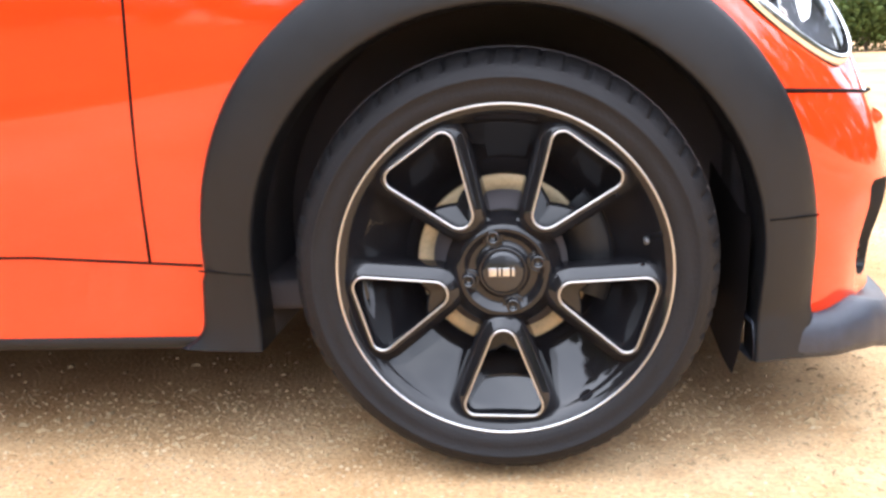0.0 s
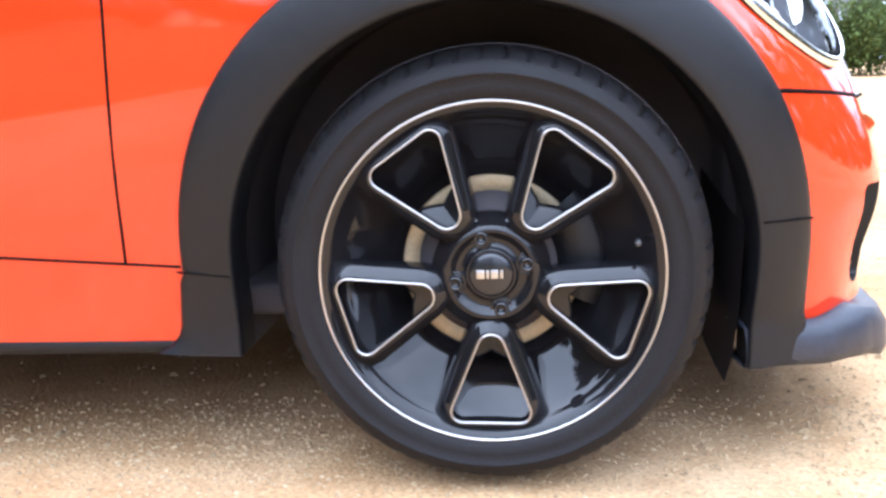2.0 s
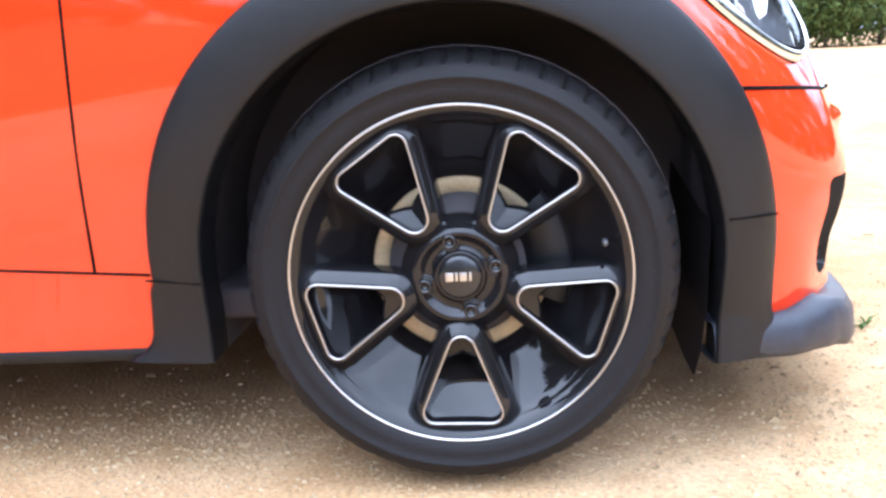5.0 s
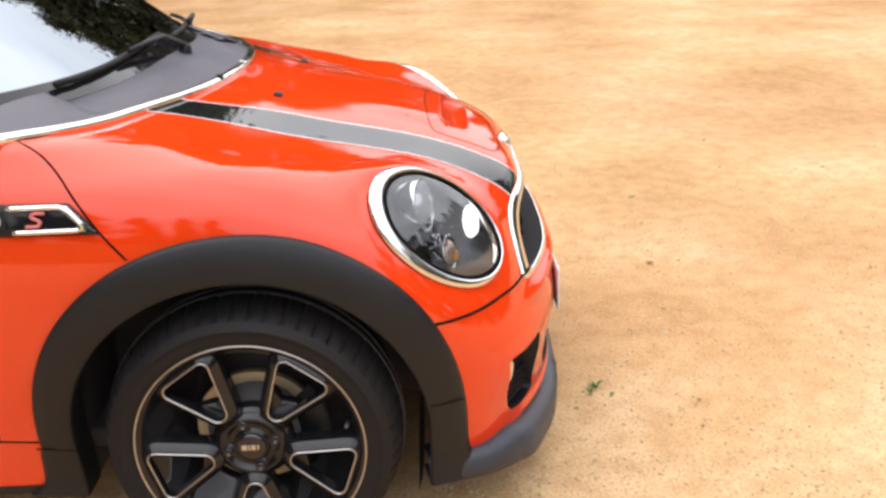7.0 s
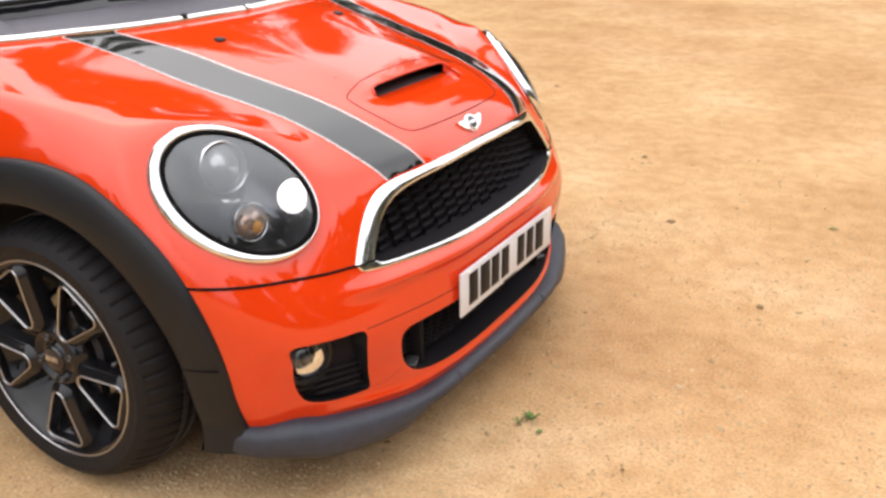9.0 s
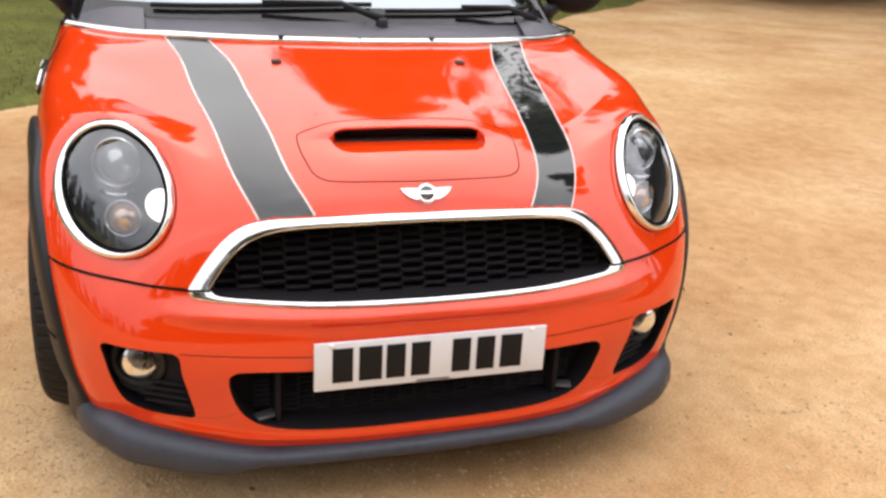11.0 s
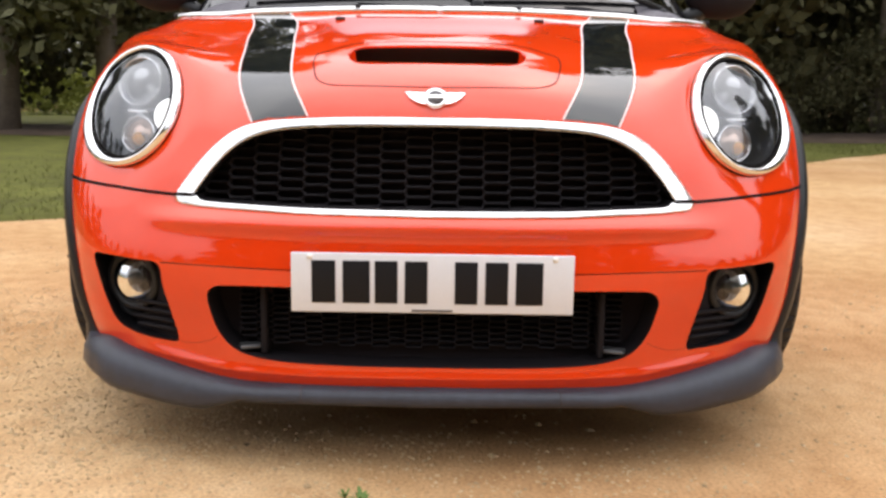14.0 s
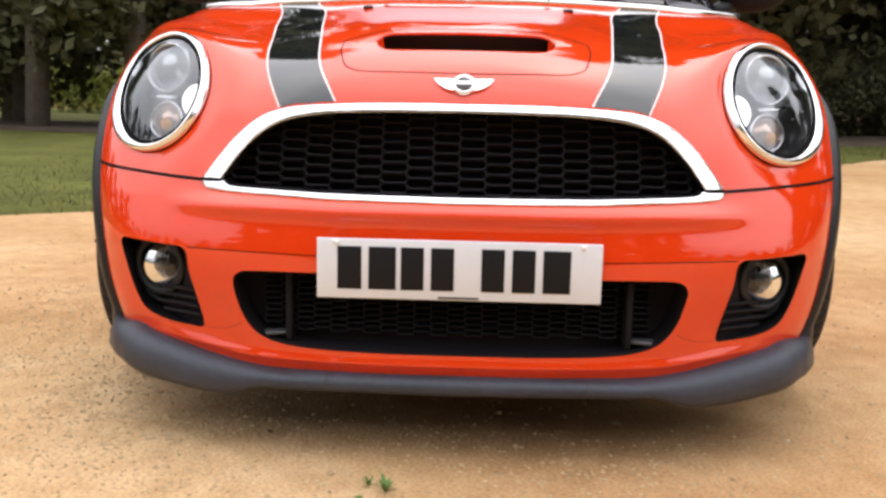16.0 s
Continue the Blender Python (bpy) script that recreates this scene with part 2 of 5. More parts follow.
def basis(knots, s):
    """Weights of a natural cubic spline's knots at s."""
    n = len(knots)
    h = np.diff(knots)
    A, R = np.eye(n), np.zeros((n, n))
    for i in range(1, n - 1):
        A[i, i - 1:i + 2] = h[i - 1], 2 * (h[i - 1] + h[i]), h[i]
        R[i, i - 1:i + 2] = 6 / h[i - 1], -6 / h[i - 1] - 6 / h[i], 6 / h[i]
    M = np.linalg.solve(A, R)
    s = np.asarray(s, float)
    k = np.clip(np.searchsorted(knots, s) - 1, 0, n - 2)
    d, e, w = s - knots[k], knots[k + 1] - s, h[k]
    out = (e ** 3 / (6 * w) - w * e / 6)[:, None] * M[k] + (d ** 3 / (6 * w) - w * d / 6)[:, None] * M[k + 1]
    out[np.arange(len(s)), k] += e / w
    out[np.arange(len(s)), k + 1] += d / w
    return out


def step(a, b, v):
    t = np.clip((v - a) / (b - a), 0, 1)
    return t * t * (3 - 2 * t)


LAMP_C, LAMP_N = Vector((.393, -.637, .693)), Vector((.68, -.497, .539)).normalized()
LAMP_V = Vector((-.732, -.416, .54))
LAMP_V = (LAMP_V - LAMP_N * LAMP_V.dot(LAMP_N)).normalized()
LAMP_U = LAMP_V.cross(LAMP_N)


def skin(a, b):
    P = np.einsum("ni,nj,ijk->nk", basis(KA, a), basis(KB, b), CAGE, optimize=True)
    x, y = P[:, 0], np.abs(P[:, 1])
    # the bonnet's air scoop: a raised mouth that fades to the rear
    wide = 1 - step(.155, .245, y)
    hump = 0.009 * wide * (1 - step(.410, .428, x)) * step(.10, .36, x)
    top = (P[:, 2] > .70)
    P[:, 2] += hump * top
    # the soft ridge under the grille
    P[:, 0] += 0.019 * np.exp(-((P[:, 2] - .477) / .017) ** 2) * (x > .3) * (1 - step(.44, .60, y))
    # the rolled lip along the bumper's lower edge
    low = .189 + .022 * step(.35, .60, y)
    P[:, 0] += 0.007 * np.exp(-((P[:, 2] - low) / .009) ** 2) * (x > .3) * (1 - step(.50, .66, y))
    # the skin swells up to meet the headlamps' rings
    sgn = np.where(P[:, 1] > 0, -1.0, 1.0)
    d = P * np.stack([np.ones_like(sgn), sgn, np.ones_like(sgn)], 1) - np.array(LAMP_C)
    u, v, w = d @ np.array(LAMP_U), d @ np.array(LAMP_V), d @ np.array(LAMP_N)
    r = np.hypot(u / .128, v / .172)
    lift = np.clip(-.004 - w, 0, .045) * np.exp(-(np.maximum(r - 1, 0) / .42) ** 2) * (np.abs(w) < .10) * (d[:, 0] > -.35)
    P += lift[:, None] * np.array(LAMP_N) * np.stack([np.ones_like(sgn), sgn, np.ones_like(sgn)], 1)
    return P


A7 = KA[NC // 2 + 7]
a_front = np.arange(0, A7 + .12, .0085)
a_side = np.concatenate([a_front, np.arange(a_front[-1] + .03, KA[-1], .03), [KA[-1]]])
a_line = np.concatenate([-a_side[:0:-1], a_side])
b_line = np.linspace(0, KB[-1], int(KB[-1] / .0085))
NA, NB = len(a_line), len(b_line)
QA, QB = [g.ravel() for g in np.meshgrid(a_line, b_line, indexing="ij")]
QA, QB = QA.copy(), QB.copy()
ii, jj = np.meshgrid(np.arange(NA - 1), np.arange(NB - 1), indexing="ij")
o = (ii * NB + jj).ravel()
even = ((ii + jj) % 2 == 0).ravel()[:, None]
TRI = np.concatenate([np.where(even, np.stack([o, o + NB, o + NB + 1], 1), np.stack([o, o + NB, o + 1], 1)),
                      np.where(even, np.stack([o, o + NB + 1, o + 1], 1), np.stack([o + NB, o + NB + 1, o + 1], 1))])
SKIN = skin(QA, QB)
from mathutils.bvhtree import BVHTree
BVH = BVHTree.FromPolygons([tuple(p) for p in SKIN], [tuple(map(int, t)) for t in TRI])


def cast(origin, way, off=0.0):
    """Where a ray meets the skin, lifted off it."""
    hit, normal, _, _ = BVH.ray_cast(Vector(origin), Vector(way).normalized())
    if hit is None:
        hit, normal, _, _ = BVH.find_nearest(Vector(origin) + Vector(way).normalized() * (Vector(origin).length - .6))
    if normal.dot(Vector(way)) > 0:
        normal = -normal
    return hit + normal * off


def front(y, z, off=0.0):
    return cast((2, y, z), (-1, 0, 0), off)


def side(x, z, off=0.0, s=-1):
    return cast((x, 2 * s, z), (0, -s, 0), off)


def above(x, y, off=0.0):
    return cast((x, y, 2), (0, 0, -1), off)


def round_at(deg, z, off=0.0, s=-1):
    c, d = math.cos(radians(deg)), math.sin(radians(deg)) * s
    return cast((-.2 + 2 * c, 2 * d, z), (-c, -d, 0), off)


def poly_sd(U, W, poly):
    """Signed distance to a closed polygon, negative inside."""
    best, inside = np.full(len(U), 1e9), np.zeros(len(U), bool)
    for (x0, y0), (x1, y1) in zip(poly, poly[1:] + poly[:1]):
        dx, dy = x1 - x0, y1 - y0
        t = np.clip(((U - x0) * dx + (W - y0) * dy) / (dx * dx + dy * dy + 1e-15), 0, 1)
        best = np.minimum(best, np.hypot(U - x0 - t * dx, W - y0 - t * dy))
        hit = (y0 > W) != (y1 > W)
        inside ^= hit & (U < x0 + (W - y0) * dx / (dy if dy else 1e-12))
    return np.where(inside, -best, best)


def smooth_poly(pts, n=6, closed=True):
    """Corner points rounded by a Catmull-Rom curve."""
    out, k = [], len(pts)
    for i in range(k if closed else k - 1):
        g = [Vector(pts[j % k] if closed else pts[min(max(j, 0), k - 1)]) for j in (i - 1, i, i + 1, i + 2)]
        for q in range(n):
            t = q / n
            out.append(tuple(.5 * (2 * g[1] + (g[2] - g[0]) * t + (2 * g[0] - 5 * g[1] + 4 * g[2] - g[3]) * t * t + (3 * g[1] - g[0] - 3 * g[2] + g[3]) * t ** 3)))
    if not closed:
        out.append(tuple(pts[-1]))
    return out


EDGES = np.unique(np.sort(np.concatenate([TRI[:, [0, 1]], TRI[:, [1, 2]], TRI[:, [2, 0]]]), axis=1), axis=0)
FIXED = np.zeros(len(QA), bool)


def cut(field):
    """Slide the skin's nearest vertices onto the zero line of field(P), so that no face straddles it."""
    global SKIN
    s = field(SKIN)
    held = np.zeros(len(s), bool)
    for _ in range(6):
        i, j = EDGES[:, 0], EDGES[:, 1]
        cross = (s[i] * s[j] < 0) & (np.abs(s[i]) < .5) & (np.abs(s[j]) < .5)
        if not cross.any():
            break
        i, j = i[cross], j[cross]
        swap = np.abs(s[i]) > np.abs(s[j])
        i, j = np.where(swap, j, i), np.where(swap, i, j)
        lock = FIXED[i] & ~FIXED[j]
        i, j = np.where(lock, j, i), np.where(lock, i, j)
        ok = ~FIXED[i]
        i, j = i[ok], j[ok]
        order = np.argsort(-np.abs(s[i]))
        i, j = i[order], j[order]
        t = s[i] / (s[i] - s[j])
        na, nb = QA.copy(), QB.copy()
        na[i] = QA[i] + (QA[j] - QA[i]) * t
        nb[i] = QB[i] + (QB[j] - QB[i]) * t
        QA[:], QB[:] = na, nb
        s[i] = 0
        held[i] = True
    FIXED[held] = True
    SKIN = skin(QA, QB)


HUB = .308
def arch_field(P):
    d = np.minimum(np.hypot(P[:, 0], P[:, 2] - HUB), np.hypot(P[:, 0] + 2.467, P[:, 2] - HUB)) - .392
    return np.where(np.abs(P[:, 1]) > .45, d, 1.0)


def lamp_field(P):
    Q = np.stack([P[:, 0], -np.abs(P[:, 1]), P[:, 2]], 1)
    d = Q - np.array(LAMP_C)
    u, v, w = d @ np.array(LAMP_U), d @ np.array(LAMP_V), d @ np.array(LAMP_N)
    e = (np.hypot(u / np.where(u * LAMP_U.y > 0, .113, .122), v / .166) - 1) * .14
    return np.where(np.abs(w) < .15, e, 1.0)


GR_TOP = [(0, .6765), (.15, .675), (.25, .671), (.33, .664), (.385, .648), (.425, .620), (.46, .583), (.488, .545), (.503, .522)]
GR_BOT = [(.500, .512), (.47, .505), (.40, .501), (.25, .498), (0, .496)]
GR_OUT = [(-y, z) for y, z in GR_TOP[:0:-1]] + GR_TOP + GR_BOT + [(-y, z) for y, z in GR_BOT[-2::-1]]
INTAKE_H = [(0, .209), (.18, .210), (.31, .214), (.378, .230), (.412, .266), (.428, .315), (.430, .338), (.418, .352), (.39, .358), (.25, .362), (0, .364)]
INTAKE = smooth_poly(INTAKE_H[:-1] + [INTAKE_H[-1]] + [(-y, z) for y, z in INTAKE_H[-2:0:-1]], 4)
FOG = smooth_poly([(.530, .390), (.522, .345), (.508, .285), (.498, .236), (.52, .232), (.590, .238), (.640, .258), (.664, .304), (.676, .360), (.681, .397), (.64, .399), (.58, .396)], 4)
SCOOP_H = [(.409, 0), (.409, .08), (.409, .150), (.413, .170), (.428, .180), (.452, .176), (.472, .160), (.481, .130), (.483, .07), (.483, 0)]
SCOOP = smooth_poly(SCOOP_H + [(a, -b) for a, b in SCOOP_H[-2:0:-1]], 4)


def inset(poly, k):
    cy = sum(p[0] for p in poly) / len(poly)
    cz = sum(p[1] for p in poly) / len(poly)
    sy = max(abs(p[0] - cy) for p in poly)
    sz = max(abs(p[1] - cz) for p in poly)
    return [(cy + (p[0] - cy) * (1 - k / sy), cz + (p[1] - cz) * (1 - k / sz)) for p in poly]


def front_field(poly, xmin, both=False):
    def f(P):
        y = np.abs(P[:, 1]) if both else P[:, 1]
        near = (P[:, 0] > xmin)
        return np.where(near, poly_sd(y, P[:, 2], poly), 1.0)
    return f


grille_field = front_field(inset(GR_OUT, .006), .45)
intake_field = front_field(INTAKE, .45)
fog_field = front_field(FOG, .40, True)
def scoop_field(P):
    return np.where(P[:, 2] > .74, poly_sd(P[:, 0], P[:, 1], SCOOP), 1.0)



def shut_z(y):
    return np.interp(y, [0, .503, .777, 1.0], [.517, .520, .540, .540])


def nose_field(P):
    return np.where(P[:, 0] > .30, P[:, 2] - shut_z(np.abs(P[:, 1])), 1.0)


WING_LINE = [(.725, -.181), (.776, -.222), (.835, -.262), (.876, -.290), (.912, -.325), (.932, -.36), (.946, -.402)]
def wing_field(P):
    x = np.interp(P[:, 2], [a for a, _ in WING_LINE], [b for _, b in WING_LINE])
    return np.where((np.abs(P[:, 1]) > .4) & (P[:, 0] < .1) & (P[:, 2] > .60), P[:, 0] - x, 1.0)


DOOR_LINE = [(.30, -.521), (.325, -.519), (.595, -.503), (.72, -.497), (.81, -.495), (.86, -.499), (.905, -.514), (.93, -.540), (.95, -.58)]
def door_field(P):
    x = np.interp(P[:, 2], [a for a, _ in DOOR_LINE], [b for _, b in DOOR_LINE])
    return np.where((np.abs(P[:, 1]) > .4) & (P[:, 0] < -.45) & (P[:, 0] > -1.2), P[:, 0] - x, 1.0)


def door_back_field(P):
    return np.where((np.abs(P[:, 1]) > .4) & (P[:, 0] < -1.2) & (P[:, 0] > -2.0), P[:, 0] + 1.68, 1.0)


def sill_field(P):
    return np.where((np.abs(P[:, 1]) > .4) & (P[:, 0] < -.30) & (P[:, 0] > -2.2), P[:, 2] - np.interp(P[:, 0], [-2.2, -.7, -.44], [.345, .336, .318]), 1.0)


for fld in (fog_field, intake_field, grille_field, scoop_field, lamp_field, arch_field, nose_field, wing_field, door_field, door_back_field, sill_field):
    cut(fld)
MID = SKIN[TRI].mean(1)
gone = (arch_field(MID) < 0) | (lamp_field(MID) < 0) | (grille_field(MID) < 0) | (intake_field(MID) < 0) | (fog_field(MID) < 0) | (scoop_field(MID) < 0)
x, y, z = MID.T
below, ahead = z < shut_z(np.abs(y)), x > .30
wing_f, door_f, back_f, sill_f = wing_field(MID), door_field(MID), door_back_field(MID), sill_field(MID)
kind = np.full(len(MID), 0)                                    # rear body
kind[ahead & below] = 1                                        # bumper
kind[(~ahead | ~below) & (x > -.50) & (wing_f > 0) & ((z > .5) | (x > .1)) & ~(ahead & below)] = 2   # bonnet
kind[(x <= .30) & (x > -.62) & (np.abs(y) > .4) & ((wing_f < 0) | (z <= .5)) & (door_f > 0) & ((wing_f < 0) | (x < 0))] = 3   # front wing
kind[(door_f < 0) & (x > -1.2)] = 4
kind[(x <= -1.2) & (x > -1.68) & (np.abs(y) > .4)] = 4
kind[(sill_f < 0) & (x < -.30) & (x > -2.2)] = 5


def pieces(faces):
    """Splits triangles into connected groups."""
    ids, f = np.unique(faces, return_inverse=True)
    f = f.reshape(-1, 3)
    lab = np.arange(len(ids))
    while True:
        low = lab[f].min(1)
        nxt = lab.copy()
        for k in range(3):
            np.minimum.at(nxt, f[:, k], low)
        nxt = nxt[nxt]
        if (nxt == lab).all():
            break
        lab = nxt
    return lab[f[:, 0]]


def panel(name, mask, parent, label=""):
    """The skin's faces under mask, each connected piece a part with the skin's own normals."""
    every = TRI[mask & ~gone]
    group = pieces(every)
    for gid in np.unique(group):
        f = every[group == gid]
        if len(f) < 12:
            continue
        used, idx = np.unique(f, return_inverse=True)
        a, b = QA[used], QB[used]
        e = 1e-3
        da = skin(np.clip(a + e, KA[0], KA[-1]), b) - skin(np.clip(a - e, KA[0], KA[-1]), b)
        db = skin(a, np.clip(b + e, 0, KB[-1])) - skin(a, np.clip(b - e, 0, KB[-1]))
        nrm = np.cross(da, db)
        nrm /= np.linalg.norm(nrm, axis=1)[:, None] + 1e-12
        ob = part(name, (SKIN[used], idx.reshape(-1, 3)), PAINT, parent, label)
        ob.data.normals_split_custom_set_from_vertices([tuple(v) for v in nrm])

# ---- the car ----
car = tagged(empty("car"), "small orange hatchback with black stripes, parked on sandy gravel", "car")
panel("front_bumper", kind == 1, car, "glossy orange front bumper")
panel("bonnet", kind == 2, car, "glossy orange clamshell bonnet")
for s in (-1, 1):
    half = MID[:, 1] * s > 0
    panel("front_wing", (kind == 3) & half, car)
    panel("door", (kind == 4) & half, car)
    panel("sill", (kind == 5) & half, car)
panel("rear_body", kind == 0, car)

# dark tubes standing in for the shade in shut lines and bumper creases
def shade_line(points, r=.0026):
    part("shade_line", tube(points, r, 6), GAP, car, "dark line drawn for the shade in gaps and creases")


for s in (-1, 1):
    shade_line([round_at(31.5 + 22.5 * i / 24, shut_z(.503 + .274 * i / 24), -.0004, s) for i in range(25)], .0034)
    pts = smooth_poly([(b, a) for a, b in WING_LINE], 4, False)
    shade_line([side(px, pz, -.0008, s) for px, pz in pts])
    pts = smooth_poly([(b, a) for a, b in DOOR_LINE[1:]], 4, False)
    shade_line([side(px, pz, -.0008, s) for px, pz in pts])
    shade_line([side(px, float(np.interp(px, [-2.2, -.7, -.44], [.345, .336, .318])), -.0008, s) for px in np.linspace(-.44, -2.1, 40)])

# inner bodies that close the openings: engine bay wall, floor, wheel wells
part("underbody", joined(box(2.9, 1.30, .05, (-1.2, 0, .235), .01), box(.05, 1.0, .42, (.40, 0, .42), .01)), DARK, car)
for s in (-1, 1):
    for hx in (0, -2.467):
        rim_y = [min(.79, abs(side(.40 * math.cos(t), max(.24, HUB + .40 * math.sin(t)), 0, s).y) - .03) for t in np.linspace(-.35, math.pi + .35, 40)]
        rows = [[(hx + .40 * math.cos(t), s * yy, HUB + .40 * math.sin(t)) for yy in (.40, .55, .66, ry)] for t, ry in zip(np.linspace(-.35, math.pi + .35, 40), rim_y)]
        disc_rows = [[(hx + r * math.cos(t), s * .42, HUB + r * math.sin(t)) for r in (.02, .2, .41)] for t in np.linspace(-.35, math.pi + .35, 40)]
        part("wheel_well", joined(grid(rows), grid(disc_rows)), DARK, car)

# black arch cladding: outer and inner edge lines, lofted over the skin
def arch_lines(n=64):
    out, inn = [], []
    for q in np.linspace(0, 1, 10)[:-1]:
        out.append((-.452 + .012 * q - .034 * max(0, 1 - q / .4) ** 3, .190 + .118 * q)), inn.append((-.360, .186 + .122 * q))
    for t in np.linspace(math.pi, 0, n):
        r = .450 - .013 * abs(math.cos(t)) ** 6
        out.append((r * math.cos(t) + .0015, HUB + r * math.sin(t))), inn.append((.360 * math.cos(t), HUB + .360 * math.sin(t)))
    for q in np.linspace(0, 1, 14)[1:]:
        out.append((.4385 + .010 * q * q + .036 * max(0, (q - .5) / .5) ** 2, HUB - .150 * q)), inn.append((.360 - .004 * q, HUB - .154 * q))
    return out, inn


def cladding(s, hx=0.0):
    out, inn = arch_lines()
    rows = []
    for (xo, zo), (xi, zi) in zip(out, inn):
        row = []
        for k, (f, lift) in enumerate(((0, -.004), (0.0, .004), (.03, .0085), (.10, .0115), (.3, .0145), (.58, .0165), (.80, .0165), (.94, .0160), (.985, .0145), (1.0, .0105))):
            xx, zz = xo + (xi - xo) * f, zo + (zi - zo) * f
            p = side(xx, max(zz, .225), 0, s)
            row.append((hx + p.x, p.y + s * (lift + .004), zz))
        p = row[-1]
        row.append((hx + xi * .998, p[1] - s * .012, p[2]))
        row.append((hx + xi * 1.0, p[1] - s * .07, p[2]))
        rows.append(row)
    vf = grid(rows)
    return vf if s > 0 else flip(vf)


for s in (-1, 1):
    part("wheel_arch_trim", cladding(s), CLAD, car, "matt black plastic wheel-arch trim")
    part("wheel_arch_trim", cladding(s, -2.467), CLAD, car, "matt black plastic wheel-arch trim")
    # joint lines across the trim
    for x0, x1, z0, z1 in ((.363, .434, .367, .369), (-.363, -.440, .306, .314)):
        line = [(px, side(px, z0, 0, s).y + s * .0203, z0 + (z1 - z0) * (px - x0) / (x1 - x0)) for px in np.linspace(x0, x1, 9)]
        part("shade_line", tube(line, .0017, 6), GAP, car)
    # under-sill blade
    rows = [[(px, s * (.775 + dy), zz) for dy, zz in ((.002, .206), (.004, .200), (.0, .187), (-.05, .184), (-.10, .19))] for px in np.linspace(-.44, -2.05, 12)]
    vf = grid(rows)
    part("sill_blade", vf if s < 0 else flip(vf), CLAD, car)

# front splitter: dark grey lip that deepens at the corners
def lip_line():
    top = [(.674, 0, .170), (.665, .25, .169), (.652, .36, .168), (.628, .47, .180), (.572, .618, .207), (.534, .667, .220), (.502, .694, .219), (.468, .714, .213), (.41, .737, .212), (.352, .750, .210)]
    half = smooth_poly(top, 6, False)
    return [(x, -y, z) for x, y, z in half[:0:-1]] + half


rows = []
LIPS = lip_line()
for px, py, pz in LIPS:
    w = abs(py)
    deep = float(np.interp(w, [0, .33, .36, .40, .44, .51, .62, .68, .714, .737, .75], [.034, .031, .030, .044, .060, .068, .074, .070, .062, .060, .058]))
    jut = float(np.interp(w, [0, .36, .42, .62, .68, .714, .737, .75], [.024, .026, .026, .029, .030, .026, .017, .014]))
    i_ = LIPS.index((px, py, pz))
    tx, ty = LIPS[min(i_ + 1, len(LIPS) - 1)][0] - LIPS[max(i_ - 1, 0)][0], LIPS[min(i_ + 1, len(LIPS) - 1)][1] - LIPS[max(i_ - 1, 0)][1]
    n = Vector((ty, -tx, 0)).normalized()
    q = Vector((px, py, 0))
    rows.append([(q - n * .055) + Vector((0, 0, pz + .002)), (q - n * .02) + Vector((0, 0, pz + .001)), q + n * (jut * .45) + Vector((0, 0, pz - .002)), q + n * (jut * .9) + Vector((0, 0, pz - deep * .35)), q + n * jut + Vector((0, 0, pz - deep * .8)),
                 q + n * (jut - .006) + Vector((0, 0, pz - deep)), q - n * .06 + Vector((0, 0, pz - deep + .006))])
part("splitter", grid(rows), SPLIT, car, "scuffed dark grey front splitter")

for s in (-1, 1):
    part("joint", tube([(.677, s * .245, .168), (.6885, s * .245, .160), (.6905, s * .245, .143)], .0012, 6), DARK, car, "fine joint in the splitter")
    # crease beside the intake, its shade drawn as a fine dark line
    shade_line([front(s * y, z, -.0006) for y, z in ((.500, .234), (.48, .233), (.455, .235), (.43, .243), (.415, .252))], .0008)
# crease across the bumper, its shade drawn dark, and the liner flap before each wheel
shade_line([front(y, .3935, -.0006) for y in np.linspace(-.525, .525, 40)], .0013)
for s in (-1, 1):
    rows = [[(.350 + a, s * yy, zz + .05 * max(0, (.70 - yy) / .25)) for yy in (.45, .58, .68, .735, .752)] for a, zz in ((.0, .36), (-.004, .24), (-.012, .17), (-.022, .130))]
    part("liner_flap", grid(rows), MESHBLK, car, "black liner flap")

# ---- grille ----
grille = empty("grille")
grille.parent = car
def arc_resample(pts, n):
    P = [Vector(p) for p in pts]
    d = [0]
    for p, q in zip(P, P[1:]):
        d.append(d[-1] + (q - p).length)
    out = []
    for i in range(n):
        t = d[-1] * i / (n - 1)
        k = min(max(j for j in range(len(d)) if d[j] <= t + 1e-9), len(P) - 2)
        f = (t - d[k]) / (d[k + 1] - d[k])
        out.append(P[k].lerp(P[k + 1], f))
    return out


top_half = arc_resample(smooth_poly(GR_TOP, 6, False), 40)
gin = [(0, .659), (.15, .6575), (.25, .653), (.315, .644), (.36, .629), (.395, .606), (.425, .575), (.447, .545), (.460, .526)]
in_half = arc_resample(smooth_poly(gin, 6, False), 40)
def band_wall(inner, lift=.006):
    """The dark wall that runs in from a bright band's inner edge."""
    rows = []
    for v in inner:
        p = front(v.x, v.y, 0)
        rows.append([(p.x + lift * .9, v.x, v.y), (p.x - .03, v.x, v.y), (p.x - .085, v.x, v.y)])
    return grid(rows)


def band(outer, inner, lift=.006):
    rows = []
    for o_, i_ in zip(outer, inner):
        row = []
        for f, h in ((0, -.006), (0, .003), (.12, lift * 1.1), (.5, lift * 1.5), (.92, lift * 1.6), (.985, lift * 1.45), (1, lift * .9)):
            v = o_.lerp(i_, f)
            p = front(v.x, v.y, 0)
            row.append((p.x + h, v.x, v.y))
        rows.append(row)
    return grid(rows)


